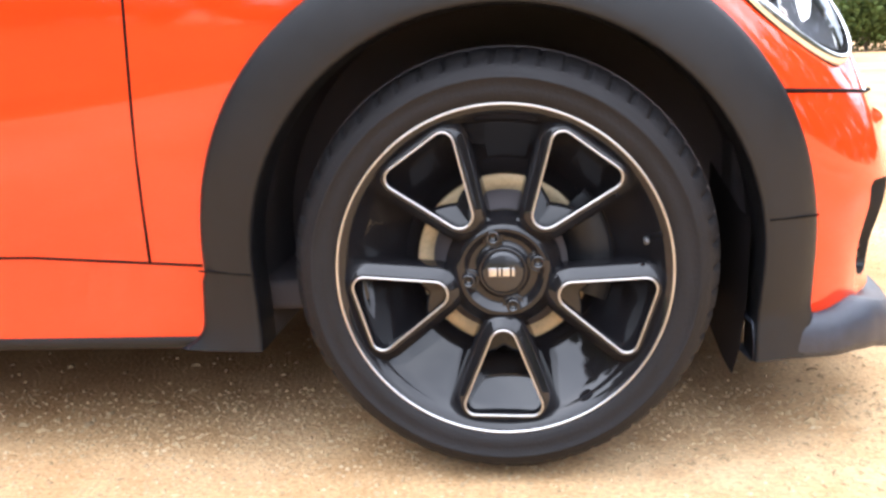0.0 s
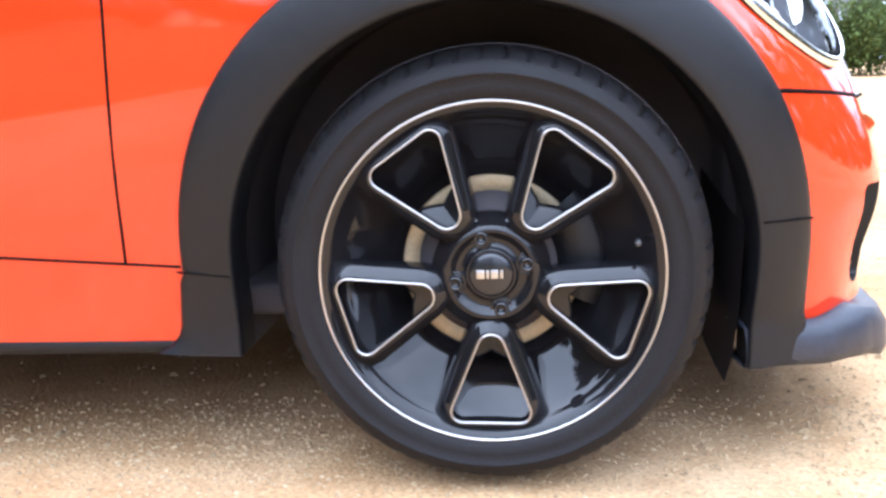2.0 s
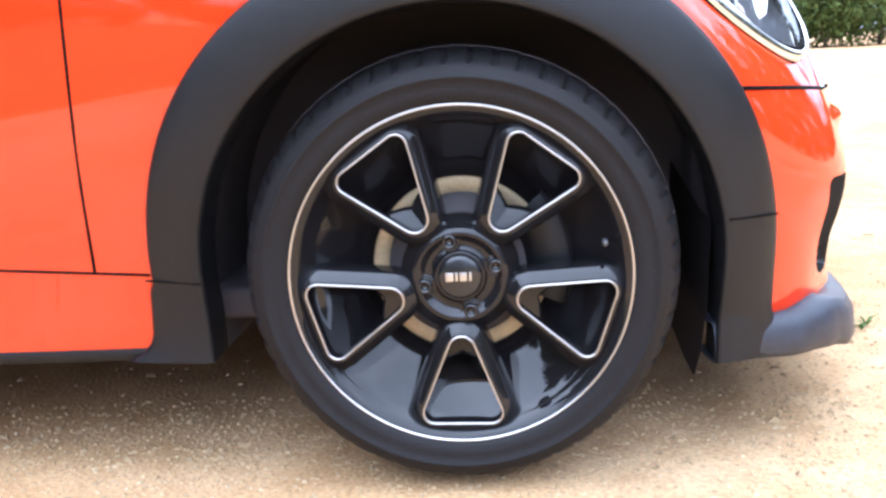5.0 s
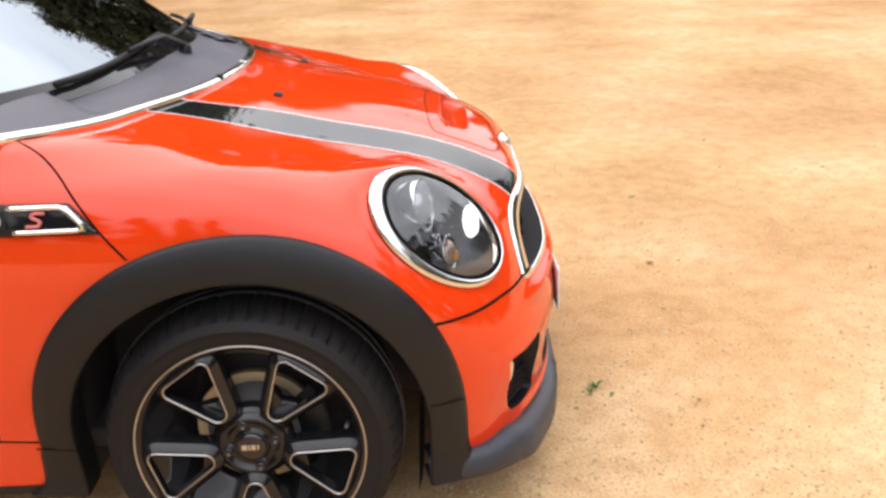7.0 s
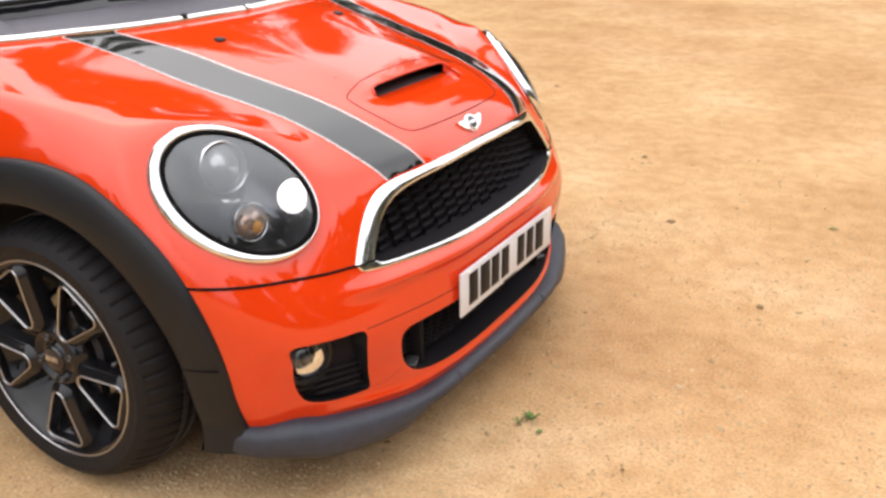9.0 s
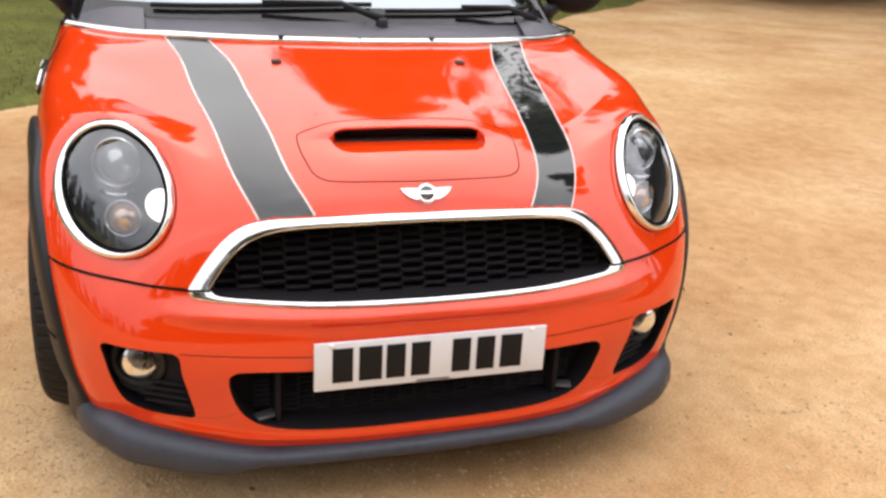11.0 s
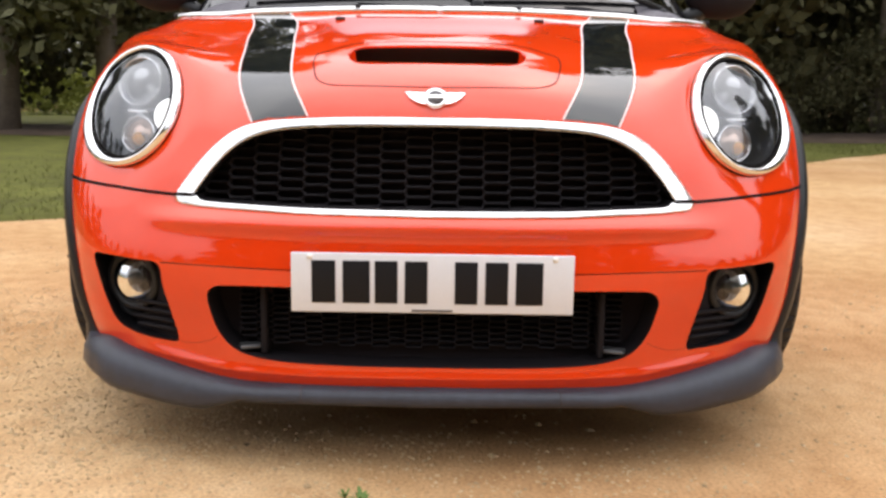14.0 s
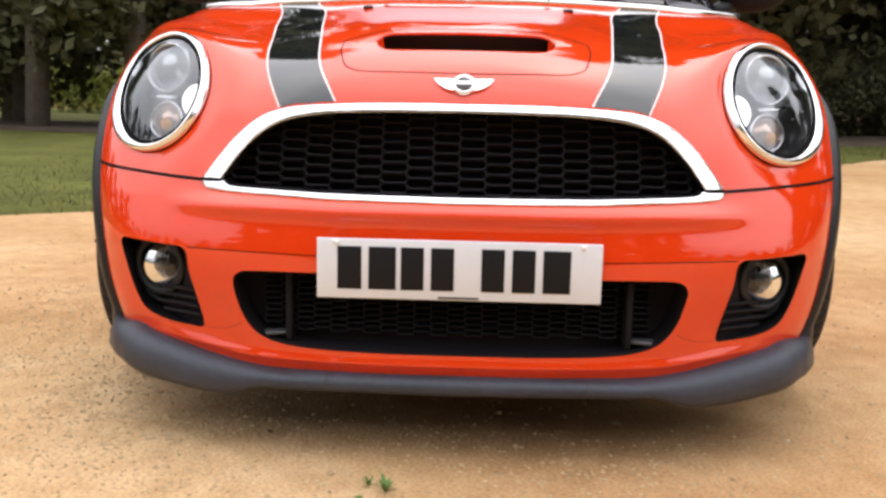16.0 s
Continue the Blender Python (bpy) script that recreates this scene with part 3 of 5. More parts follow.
for s in (-1, 1):
    vf = band([Vector((v.x * s, v.y)) for v in top_half], [Vector((v.x * s, v.y)) for v in in_half])
    part("surround", vf if s < 0 else flip(vf), CHROME, grille, "bright chrome grille surround")
    part("inner_wall", band_wall([Vector((v.x * s, v.y)) for v in in_half]), MESHBLK, grille)
    part("joint", tube([front(s * y, .5205, h) for y, h in ((.505, .002), (.495, .009), (.48, .0105), (.465, .009), (.457, .004))], .0026, 6), GAP, grille, "dark joint between the chrome strips")
bot_o = arc_resample([(.503, .519), (.502, .511), (.488, .505), (.44, .5015), (.25, .4965), (0, .4945)], 40)
bot_i = arc_resample([(.458, .523), (.452, .516), (.44, .5125), (.41, .511), (.25, .5075), (0, .506)], 40)
for s in (-1, 1):
    vf = band([Vector((v.x * s, v.y)) for v in bot_o], [Vector((v.x * s, v.y)) for v in bot_i], .004)
    part("surround", vf if s > 0 else flip(vf), CHROME, grille, "bright chrome grille surround")
    part("inner_wall", band_wall([Vector((v.x * s, v.y)) for v in bot_i], .004), MESHBLK, grille)

# honeycomb insert: flat hexagonal rings, dished in behind the surround
def honeycomb(y0, y1, z0, z1, depth_at, inside, w=.048, h=.019, bar=.0042):
    """Flat-topped six-sided cells in staggered columns, each a ring with a deep inner wall."""
    V, F = [], []
    hexa = [(-.5, 0), (-.40, .5), (.40, .5), (.5, 0), (.40, -.5), (-.40, -.5)]
    for col in range(int((y1 - y0) / (w * .90)) + 1):
        y = y0 + col * w * .90
        for row in range(int((z1 - z0) / h) + 2):
            z = z0 + h * (row + (.5 if col % 2 else 0))
            if not inside(y, z):
                continue
            k = len(V)
            for sc, dx in ((1.0, 0), (1 - bar / h, -.001), (1 - bar / h, -.026)):
                V += [(depth_at(y, z) + dx, y + a * w * (1 - (1 - sc) * .35), z + b * h * sc) for a, b in hexa]
            for a in range(6):
                b = (a + 1) % 6
                F += [(k + a, k + b, k + 6 + b, k + 6 + a), (k + 6 + a, k + 6 + b, k + 12 + b, k + 12 + a)]
    return V, F


def in_poly(poly):
    def test(y, z):
        return poly_sd(np.array([y]), np.array([z]), poly)[0] < .004
    return test


g_in = [(v.x, v.y) for v in in_half] + [(v.x, v.y) for v in bot_i]
g_full = [(-a, b) for a, b in g_in[::-1]] + g_in
def grille_x(y, z):
    return .594 - .30 * y * y - .36 * (z - .58)


part("honeycomb", honeycomb(-.475, .475, .506, .668, grille_x, in_poly(g_full), .055), MESHBLK, grille, "black honeycomb grille insert")
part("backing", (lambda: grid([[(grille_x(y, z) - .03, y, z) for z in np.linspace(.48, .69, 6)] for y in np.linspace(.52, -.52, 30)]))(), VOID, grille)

# ---- lower intake ----
intake = empty("lower_intake")
intake.parent = car
def flange(poly, depth, place, s=1):
    """A wall that runs inward from an opening's edge."""
    rows = []
    for y, z in poly + poly[:1]:
        p = place(y * s, z, 0)
        rows.append([(p.x - .001, p.y, p.z), (p.x - depth * .15, p.y, p.z), (p.x - depth, p.y * .985, p.z)])
    vf = grid(rows)
    return vf


part("edge", flange(INTAKE, .07, front), MESHBLK, intake)
part("mesh", honeycomb(-.36, .36, .205, .37, lambda y, z: .628 - .22 * y * y, in_poly(inset(INTAKE, .03)), .036, .012, .0026), MESHBLK, intake)
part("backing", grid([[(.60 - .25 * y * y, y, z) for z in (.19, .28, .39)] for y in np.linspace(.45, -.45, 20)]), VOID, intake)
for s in (-1, 1):
    part("duct_wall", box(.06, .012, .13, (.60, s * .325, .285), .003), MESHBLK, intake)
    part("duct_clip", moved(box(.03, .045, .008, (0, 0, 0), .003), pose(.615, s * .352, .232, 0, 0, -20 * s)), STEEL, intake, "pale grey clip")

# ---- fog lamps ----
FOGGLASS = glass("fog_glass", (0.95, 0.95, 0.95), 0.02, ior=1.7)
FOGBOWL = material("fog_reflector", (0.22, 0.23, 0.26), 0.42, metal=0.35, vary=0.3, scale=30, bump=0.5, bump_scale=120)
for s in (-1, 1):
    fog = empty("fog_lamp")
    fog.parent = car
    part("surround", flange(FOG, .075, front, s), CLAD, fog)
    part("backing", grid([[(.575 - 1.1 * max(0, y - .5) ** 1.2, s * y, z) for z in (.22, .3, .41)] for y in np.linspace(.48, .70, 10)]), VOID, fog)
    for k in range(4):
        part("slat", tube([(.585 - .55 * (y - .5), s * y, .252 + .016 * k) for y in np.linspace(.505, .60 + .012 * k, 8)], .004, 6), MESHBLK, fog)
    # the profile's y axis points ahead
    m = Matrix.Translation((.522, s * .611, .341)) @ Euler((0, 0, radians(-90 + s * 22))).to_matrix().to_4x4()
    part("bezel", moved(revolve([(.066, -.035), (.065, -.002), (.061, .004), (.051, .004), (.048, .000), (.048, -.02)], 44), m), CLAD, fog)
    part("shroud", moved(revolve([(.070, -.045), (.069, -.012), (.064, -.008), (.058, -.02)], 44), Matrix.Translation((-.004, s * .004, -.014)) @ m), CLAD, fog, "black lamp shroud")
    part("reflector", moved(revolve([(.012, -.024), (.024, -.021), (.038, -.010), (.0475, .001)], 44), m), FOGBOWL, fog, "faceted silver reflector")
    for k in range(5):
        yy = -.028 + .014 * k
        zz = math.sqrt(.044 ** 2 - yy * yy)
        part("rib", moved(tube([(yy, .010 - .012 * abs(q) ** 2, zz * q) for q in np.linspace(-1, 1, 9)], .0011, 5), m), STEEL, fog)
    part("lens", moved(revolve([(.0, .024), (.016, .023), (.032, .017), (.043, .008), (.0475, .001)], 44), m), FOGGLASS, fog, "round clear fog lamp glass").visible_shadow = False
    part("bulb_cap", moved(revolve([(.0, .009), (.011, .008), (.0135, -.02)], 20), m), STEEL, fog)

# ---- headlamps ----
def headlamp(s):
    lamp = empty("headlamp")
    lamp.parent = car
    def ell(t, ka, kb, w, c=LAMP_C):
        p = c + LAMP_U * (ka * math.cos(t)) + LAMP_V * (kb * math.sin(t)) + LAMP_N * w
        return Vector((p.x, p.y * -s, p.z))
    IN_U = 1 if LAMP_U.y > 0 else -1
    c2 = Vector((.407, -.640, .693)) + LAMP_U * (.003 * IN_U)
    T = [2 * math.pi * k / 96 for k in range(96)]
    def skin_off(t, ka, kb, lift):
        p = LAMP_C + LAMP_U * (ka * math.cos(t)) + LAMP_V * (kb * math.sin(t))
        h, nn, _, _ = BVH.ray_cast(p + LAMP_N * .2, -LAMP_N)
        p = h + LAMP_N * lift
        return Vector((p.x, p.y * -s, p.z))
    def inner(t, k, lift):
        p = c2 + LAMP_U * (.109 * k * math.cos(t)) + LAMP_V * (.159 * k * math.sin(t))
        return Vector((p.x, p.y * -s, p.z)) + Vector((LAMP_N.x, LAMP_N.y * -s, LAMP_N.z)) * lift
    nn = Vector((LAMP_N.x, LAMP_N.y * -s, LAMP_N.z))
    # the ring sinks to the skin and narrows on its inboard side
    kas = [.134 - .011 * max(0.0, math.cos(t) * IN_U) for t in T]
    drops = np.array([max(-.02, (ell(t, ka, .178, 0) - skin_off(t, ka, .178, 0)).dot(nn) - .006) for t, ka in zip(T, kas)])
    for _ in range(3):
        drops = sum(np.roll(drops, k) for k in range(-4, 5)) / 9
    rows, gasket = [], []
    for t, ka, drop in zip(T, kas, drops):
        o0, o1 = ell(t, ka - .001, .177, -drop - .03), ell(t, ka, .178, -drop)
        i1, i0 = inner(t, 1.03, .004), inner(t, 1.0, -.004)
        gasket.append([o0, o1 - nn * .0025])
        rows.append([o1 - nn * .0025, o1, o1.lerp(i1, .15) + nn * .004, o1.lerp(i1, .5) + nn * .006, o1.lerp(i1, .85) + nn * .004, i1, i0, inner(t, .98, -.02)])
    vf = grid(rows, True)
    part("bezel", vf if s > 0 else flip(vf), CHROME, lamp, "bright chrome headlamp ring")
    part("outer_gasket", grid(gasket, True), GAP, lamp)
    seal_vf = tube([inner(t, .985, .001) for t in T], .0042, 6, True)
    part("gasket", seal_vf, GAP, lamp)
    rows = [[inner(t, k, .027 * (1 - k * k)) for t in T] for k in (.99, .9, .75, .55, .35, .15, .02)]
    vf = grid(rows, False, True)
    part("lens", flip(vf) if s > 0 else vf, CLEAR, lamp, "clear domed headlamp glass").visible_shadow = False
    rows = [[inner(t, k, -.012 - .055 * (1 - k ** 4)) for t in T] for k in (1.0, .97, .9, .75, .5, .25, .02)]
    vf = grid(rows, False, True)
    part("bowl", flip(vf) if s > 0 else vf, LAMPBK, lamp, "dark grey lamp interior")
    # local axes: x inboard, y up the glass, z out through it
    nn = Vector((.86, LAMP_N.y * .55 * -s, .18)).normalized()
    up = Vector((-.30, -.12 * -s, 1.0))
    up = (up - nn * up.dot(nn)).normalized()
    xx = up.cross(nn)
    def at(p):
        m = Matrix((xx, nn, up)).transposed().to_4x4()
        return Matrix.Translation(p) @ m
    pc = Vector((.366, .633 * s, .740))
    part("projector_ring", moved(revolve([(.0535, -.04), (.0535, .0), (.0515, .003), (.049, .0), (.046, -.03)], 40), at(pc)), REFLECT, lamp, "silver projector ring")
    part("projector_lens", moved(revolve([(.0, .020), (.020, .017), (.037, .006), (.0465, -.012)], 32), at(pc)), LENSGLASS, lamp)
    ic = Vector((.418, .625 * s, .630))
    part("indicator", moved(revolve([(.0, .010), (.018, .008), (.030, .0), (.036, -.014), (.036, -.03)], 32), at(ic)), COVER, lamp, "pinkish silver indicator cover")
    part("indicator_bulb", moved(revolve([(.0, .012), (.010, .010), (.0155, .002), (.016, -.006)], 20), at(ic + up * -.010) @ Matrix.Translation((.004, .002, 0))), AMBER, lamp, "amber indicator bulb")
    part("indicator_ring", moved(revolve([(.041, -.03), (.041, -.002), (.038, .002), (.035, -.004)], 32), at(ic)), REFLECT, lamp)
    wc = Vector((.472, .549 * s, .671))
    part("sidelight", moved(revolve([(.0, .003), (.020, .002), (.032, -.002), (.036, -.010)], 32), at(wc) @ Euler((0, 0, radians(-8 * s))).to_matrix().to_4x4()), LAMPWHITE, lamp, "round white side light")
    part("bridge", tube([pc + Vector((.014, -.034 * s, -.058)), pc + Vector((.026, -.012 * s, -.064)), pc + Vector((.026, .012 * s, -.064)), pc + Vector((.014, .034 * s, -.058))], .0055, 8), REFLECT, lamp)


LENSGLASS = material("projector_glass", (0.30, 0.31, 0.33), 0.03, metal=0.55, coat=1.0)
for s in (-1, 1):
    headlamp(s)

# ---- bonnet stripes, laid on the paint with pale pinstripes ----
STRIPE_IN, STRIPE_OUT = (.246, .281, .303, .333, .358, .402), (.364, .400, .425, .458, .478, .515)


def stripe_rows(f0, f1, s, lift):
    """Strip between two fractions across the stripe, from the grille's edge to the cowl."""
    cols = []
    for f in np.linspace(f0, f1, 2 if f1 - f0 < .1 else 11):
        tgt = np.array(STRIPE_IN) + (np.array(STRIPE_OUT) - np.array(STRIPE_IN)) * f
        def curve(bb):
            """Points of the skin at heights bb whose y follows the stripe."""
            want = basis(KB[5:], bb) @ tgt
            lo, hi = np.zeros(len(bb)), np.full(len(bb), KA[NC // 2 + 6])
            for _ in range(22):
                mid = (lo + hi) / 2
                low = np.abs(skin(mid, bb)[:, 1]) < want
                lo, hi = np.where(low, mid, lo), np.where(low, hi, mid)
            return (lo + hi) / 2
        fine = np.linspace(KB[4] * .6 + KB[5] * .4, KB[6], 60)
        P = skin(curve(fine), fine)
        over = P[:, 2] - np.interp(np.abs(P[:, 1]), [q[0] for q in GR_TOP], [q[1] for q in GR_TOP]) - .003
        b0 = fine[int(np.argmax(over > 0))]
        bb = np.linspace(b0, KB[-1] - .007, 90)
        aa = curve(bb)
        P = skin(aa, bb)
        e = 1e-3
        nrm = np.cross(skin(aa + e, bb) - skin(aa - e, bb), skin(aa, bb + e) - skin(aa, bb - e))
        nrm /= np.linalg.norm(nrm, axis=1)[:, None]
        nrm *= np.sign(nrm[:, 2:3])
        cols.append((P + nrm * lift) * (1, s, 1))
    vf = grid([[c[k] for c in cols] for k in range(90)])
    return vf if s > 0 else flip(vf)


for s in (-1, 1):
    part("bonnet_stripe", stripe_rows(.03, .97, s, .0012), STRIPE, car, "gloss black bonnet stripe")
    part("pinstripe", stripe_rows(-.008, .022, s, .0016), WHITE, car, "thin white pinstripe")
    part("pinstripe", stripe_rows(.978, 1.008, s, .0016), WHITE, car, "thin white pinstripe")

# ---- scoop, badge, jets ----
scoop = empty("bonnet_scoop")
scoop.parent = car
part("throat", joined(box(.10, .40, .004, (.368, 0, .780), .001), box(.004, .40, .07, (.33, 0, .80), .001)), DARK, scoop)
# painted ramp that sinks from the front edge to the mouth, and the rolled edge round it
half = [above(a + (.002 if a > .45 else 0), b, -.001) for a, b in SCOOP_H[3:]]
edge = half + [Vector((p.x, -p.y, p.z)) for p in half[-2::-1]]
rows = []
for p in edge:
    back = Vector((.412, p.y * .97, .786))
    rows.append([p, p.lerp(back, .08) - Vector((0, 0, .004)), p.lerp(back, .3) - Vector((0, 0, .009)), p.lerp(back, .65) - Vector((0, 0, .007)), back, back - Vector((.01, 0, .006))])
part("ramp", flip(grid(rows)), PAINT, scoop, "glossy orange ramp before the scoop's mouth")
lip = [above(a, b, .001) for a, b in SCOOP_H[4::-1]]
lip = [Vector((p.x, -p.y, p.z)) for p in lip[:-1]] + lip[::-1]
part("lip", tube(lip, .0035, 8), PAINT, scoop, "glossy orange rolled edge of the scoop")
p0, p1 = front(0, .700), front(0, .720)
badge = empty("badge")
badge.parent = car
tilt = math.degrees(math.atan2(p0.x - p1.x, p1.z - p0.z))
bm_m = Matrix.Translation(front(0, .709, .004)) @ Euler((0, radians(-tilt), 0)).to_matrix().to_4x4()
part("roundel", moved(moved(revolve([(.0, .004), (.016, .0035), (.0195, .006), (.022, .004), (.0225, -.004)], 40), pose(0, 0, 0, 0, 0, -90)), bm_m), CHROME, badge, "round chrome badge")
part("roundel_disc", moved(moved(revolve([(.0, .0055), (.015, .0055), (.0155, .003)], 32), pose(0, 0, 0, 0, 0, -90)), bm_m), STEEL, badge)
part("roundel_bar", moved(box(.002, .030, .007, (.0065, 0, 0), .0005), bm_m), CHROME, badge)
for s in (-1, 1):
    wing2d = [(.018, .012), (.057, .013), (.050, .002), (.038, -.008), (.026, -.013), (.018, -.014)]
    rows = [[(dx, s * y, z) for y, z in wing2d] for dx in (-.003, .0025)]
    V, F = grid(rows, False, True)
    F.append(tuple(range(6, 12)))
    part("badge_wing", moved((V, F), bm_m), CHROME, badge, "bright metal wing of the badge", smooth=False)
for s in (-1, 1):
    p = above(.027, .245 * s, .002)
    part("washer_jet", moved(box(.022, .024, .009, (0, 0, 0), .0035), Matrix.Translation(p) @ Euler((0, radians(10), 0)).to_matrix().to_4x4()), CLAD, car, "small black washer jet")
# shut line round the scoop panel
arc = smooth_poly([(-.252, .42), (-.245, .48), (-.225, .530), (-.165, .550), (0, .556), (.165, .550), (.225, .530), (.245, .48), (.252, .42), (.235, .385), (.12, .372), (0, .368), (-.12, .372), (-.235, .385)], 6)
part("shade_line", tube([above(b + .004, a, -.0004) for a, b in arc], .0016, 6, True), GAP, car)

# ---- number plate ----
plate = empty("number_plate")
plate.parent = car
part("plate", box(.006, .520, .111, (.694, 0, .375), .0025), PLATE, plate, "white number plate")
wide = [.044, .050, .042, .042, .042, .042, .050]
for y, w in zip([-.200, -.140, -.085, -.030, .062, .118, .178], wide):
    part("character_bar", box(.0015, w, .079, (.6978, y, .377), .0004), LETTER, plate, "plain black bar")
part("maker_strip", box(.0012, .075, .004, (.6976, .0, .3245), .0003), STEEL, plate)
for s in (-1, 1):
    part("screw_cap", moved(revolve([(0, .003), (.005, .0025), (.006, 0)], 16), Matrix.Translation((.697, s * .225, .4235)) @ pose(0, 0, 0, 0, 0, -90)), WHITE, plate)

# ---- side repeater ----
for s in (-1, 1):
    rep = empty("side_repeater")
    rep.parent = car
    def on(px, pz, off):
        return side(px, pz, off, s)
    body = [(-.455, .800), (-.445, .786), (-.425, .780), (-.222, .776), (-.245, .803), (-.275, .833), (-.425, .838), (-.445, .832), (-.456, .818)]
    pts = smooth_poly(body[:3], 2, False)[:-1] + body[2:6] + body[6:]
    c = (-.35, .806)
    rows = [[on(c[0] + (a - c[0]) * k, c[1] + (b - c[1]) * k, h) for a, b in pts] for k, h in ((1.0, -.002), (1.0, .006), (.95, .009), (.5, .009), (.02, .009))]
    vf = grid(rows, False, True)
    part("housing", flip(vf) if s > 0 else vf, CLAD, rep, "black repeater housing")
    m = Matrix.Translation(on(-.424, .8095, .009)) @ pose(0, 0, 0, 0, 0, 0 if s > 0 else 180)
    part("lamp", moved(revolve([(0, .010), (.017, .008), (.026, .003), (.0290, 0)], 32), m), WHITE, rep, "round clear repeater lamp")
    rim = arc_resample([(-.382, .829), (-.288, .827), (-.272, .818), (-.252, .796), (-.250, .789), (-.256, .7855), (-.375, .7865)], 30)
    part("chrome_frame", tube([on(v.x, v.y, .010) for v in rim], .0052, 8), CHROME, rep, "polished chrome frame")
    inner = [(-.388, .826), (-.287, .824), (-.266, .811), (-.256, .797), (-.260, .790), (-.388, .790)]
    cc = (-.33, .807)
    rows = [[on(cc[0] + (a - cc[0]) * k, cc[1] + (b - cc[1]) * k, .0098) for a, b in inner] for k in (1, .5, .02)]
    vf = grid(rows, False, True)
    part("dark_panel", flip(vf) if s > 0 else vf, GLOSS, rep, "gloss black panel")
    rim = arc_resample([(-.282, .829), (-.258, .806), (-.232, .782)], 8)
    rows = [[on(v.x + d, v.y, .011 - abs(d) * .1) for d in (-.016, -.005, .006)] for v in rim]
    vf = grid(rows)
    part("chrome_tip", vf if s < 0 else flip(vf), CHROME, rep, "polished chrome tip")
    part("badge_mark", tube([on(v.x, v.y, .011) for v in arc_resample([(-.315, .818), (-.335, .819), (-.341, .812), (-.330, .808), (-.322, .803), (-.328, .796), (-.350, .796)], 16)], .0036, 6), RED, rep, "red enamel mark")

# ---- wheels ----
def hull(points):
    P = sorted(set((round(a, 6), round(b, 6)) for a, b in points))
    def half(Q):
        out = []
        for p in Q:
            while len(out) > 1 and (out[-1][0] - out[-2][0]) * (p[1] - out[-2][1]) - (out[-1][1] - out[-2][1]) * (p[0] - out[-2][0]) <= 0:
                out.pop()
            out.append(p)
        return out[:-1]
    return half(P) + half(P[::-1])


def petal(off, n=72):
    """Outline of a window between the spokes, grown by off; first coordinate along the spoke."""
    pts = []
    for cr, cs, rr in ((.100, 0, .0165), (.1915, .0395, .0135), (.1915, -.0395, .0135)):
        pts += [(cr + (rr + off) * math.cos(2 * math.pi * k / 60), cs + (rr + off) * math.sin(2 * math.pi * k / 60)) for k in range(60)]
    H = hull(pts)
    k0 = min(range(len(H)), key=lambda i: H[i][0])
    H = H[k0:] + H[:k0]
    P = arc_resample([(a, b) for a, b in H + H[:1]], n + 1)[:-1]
    return [(p.x, p.y) for p in P]


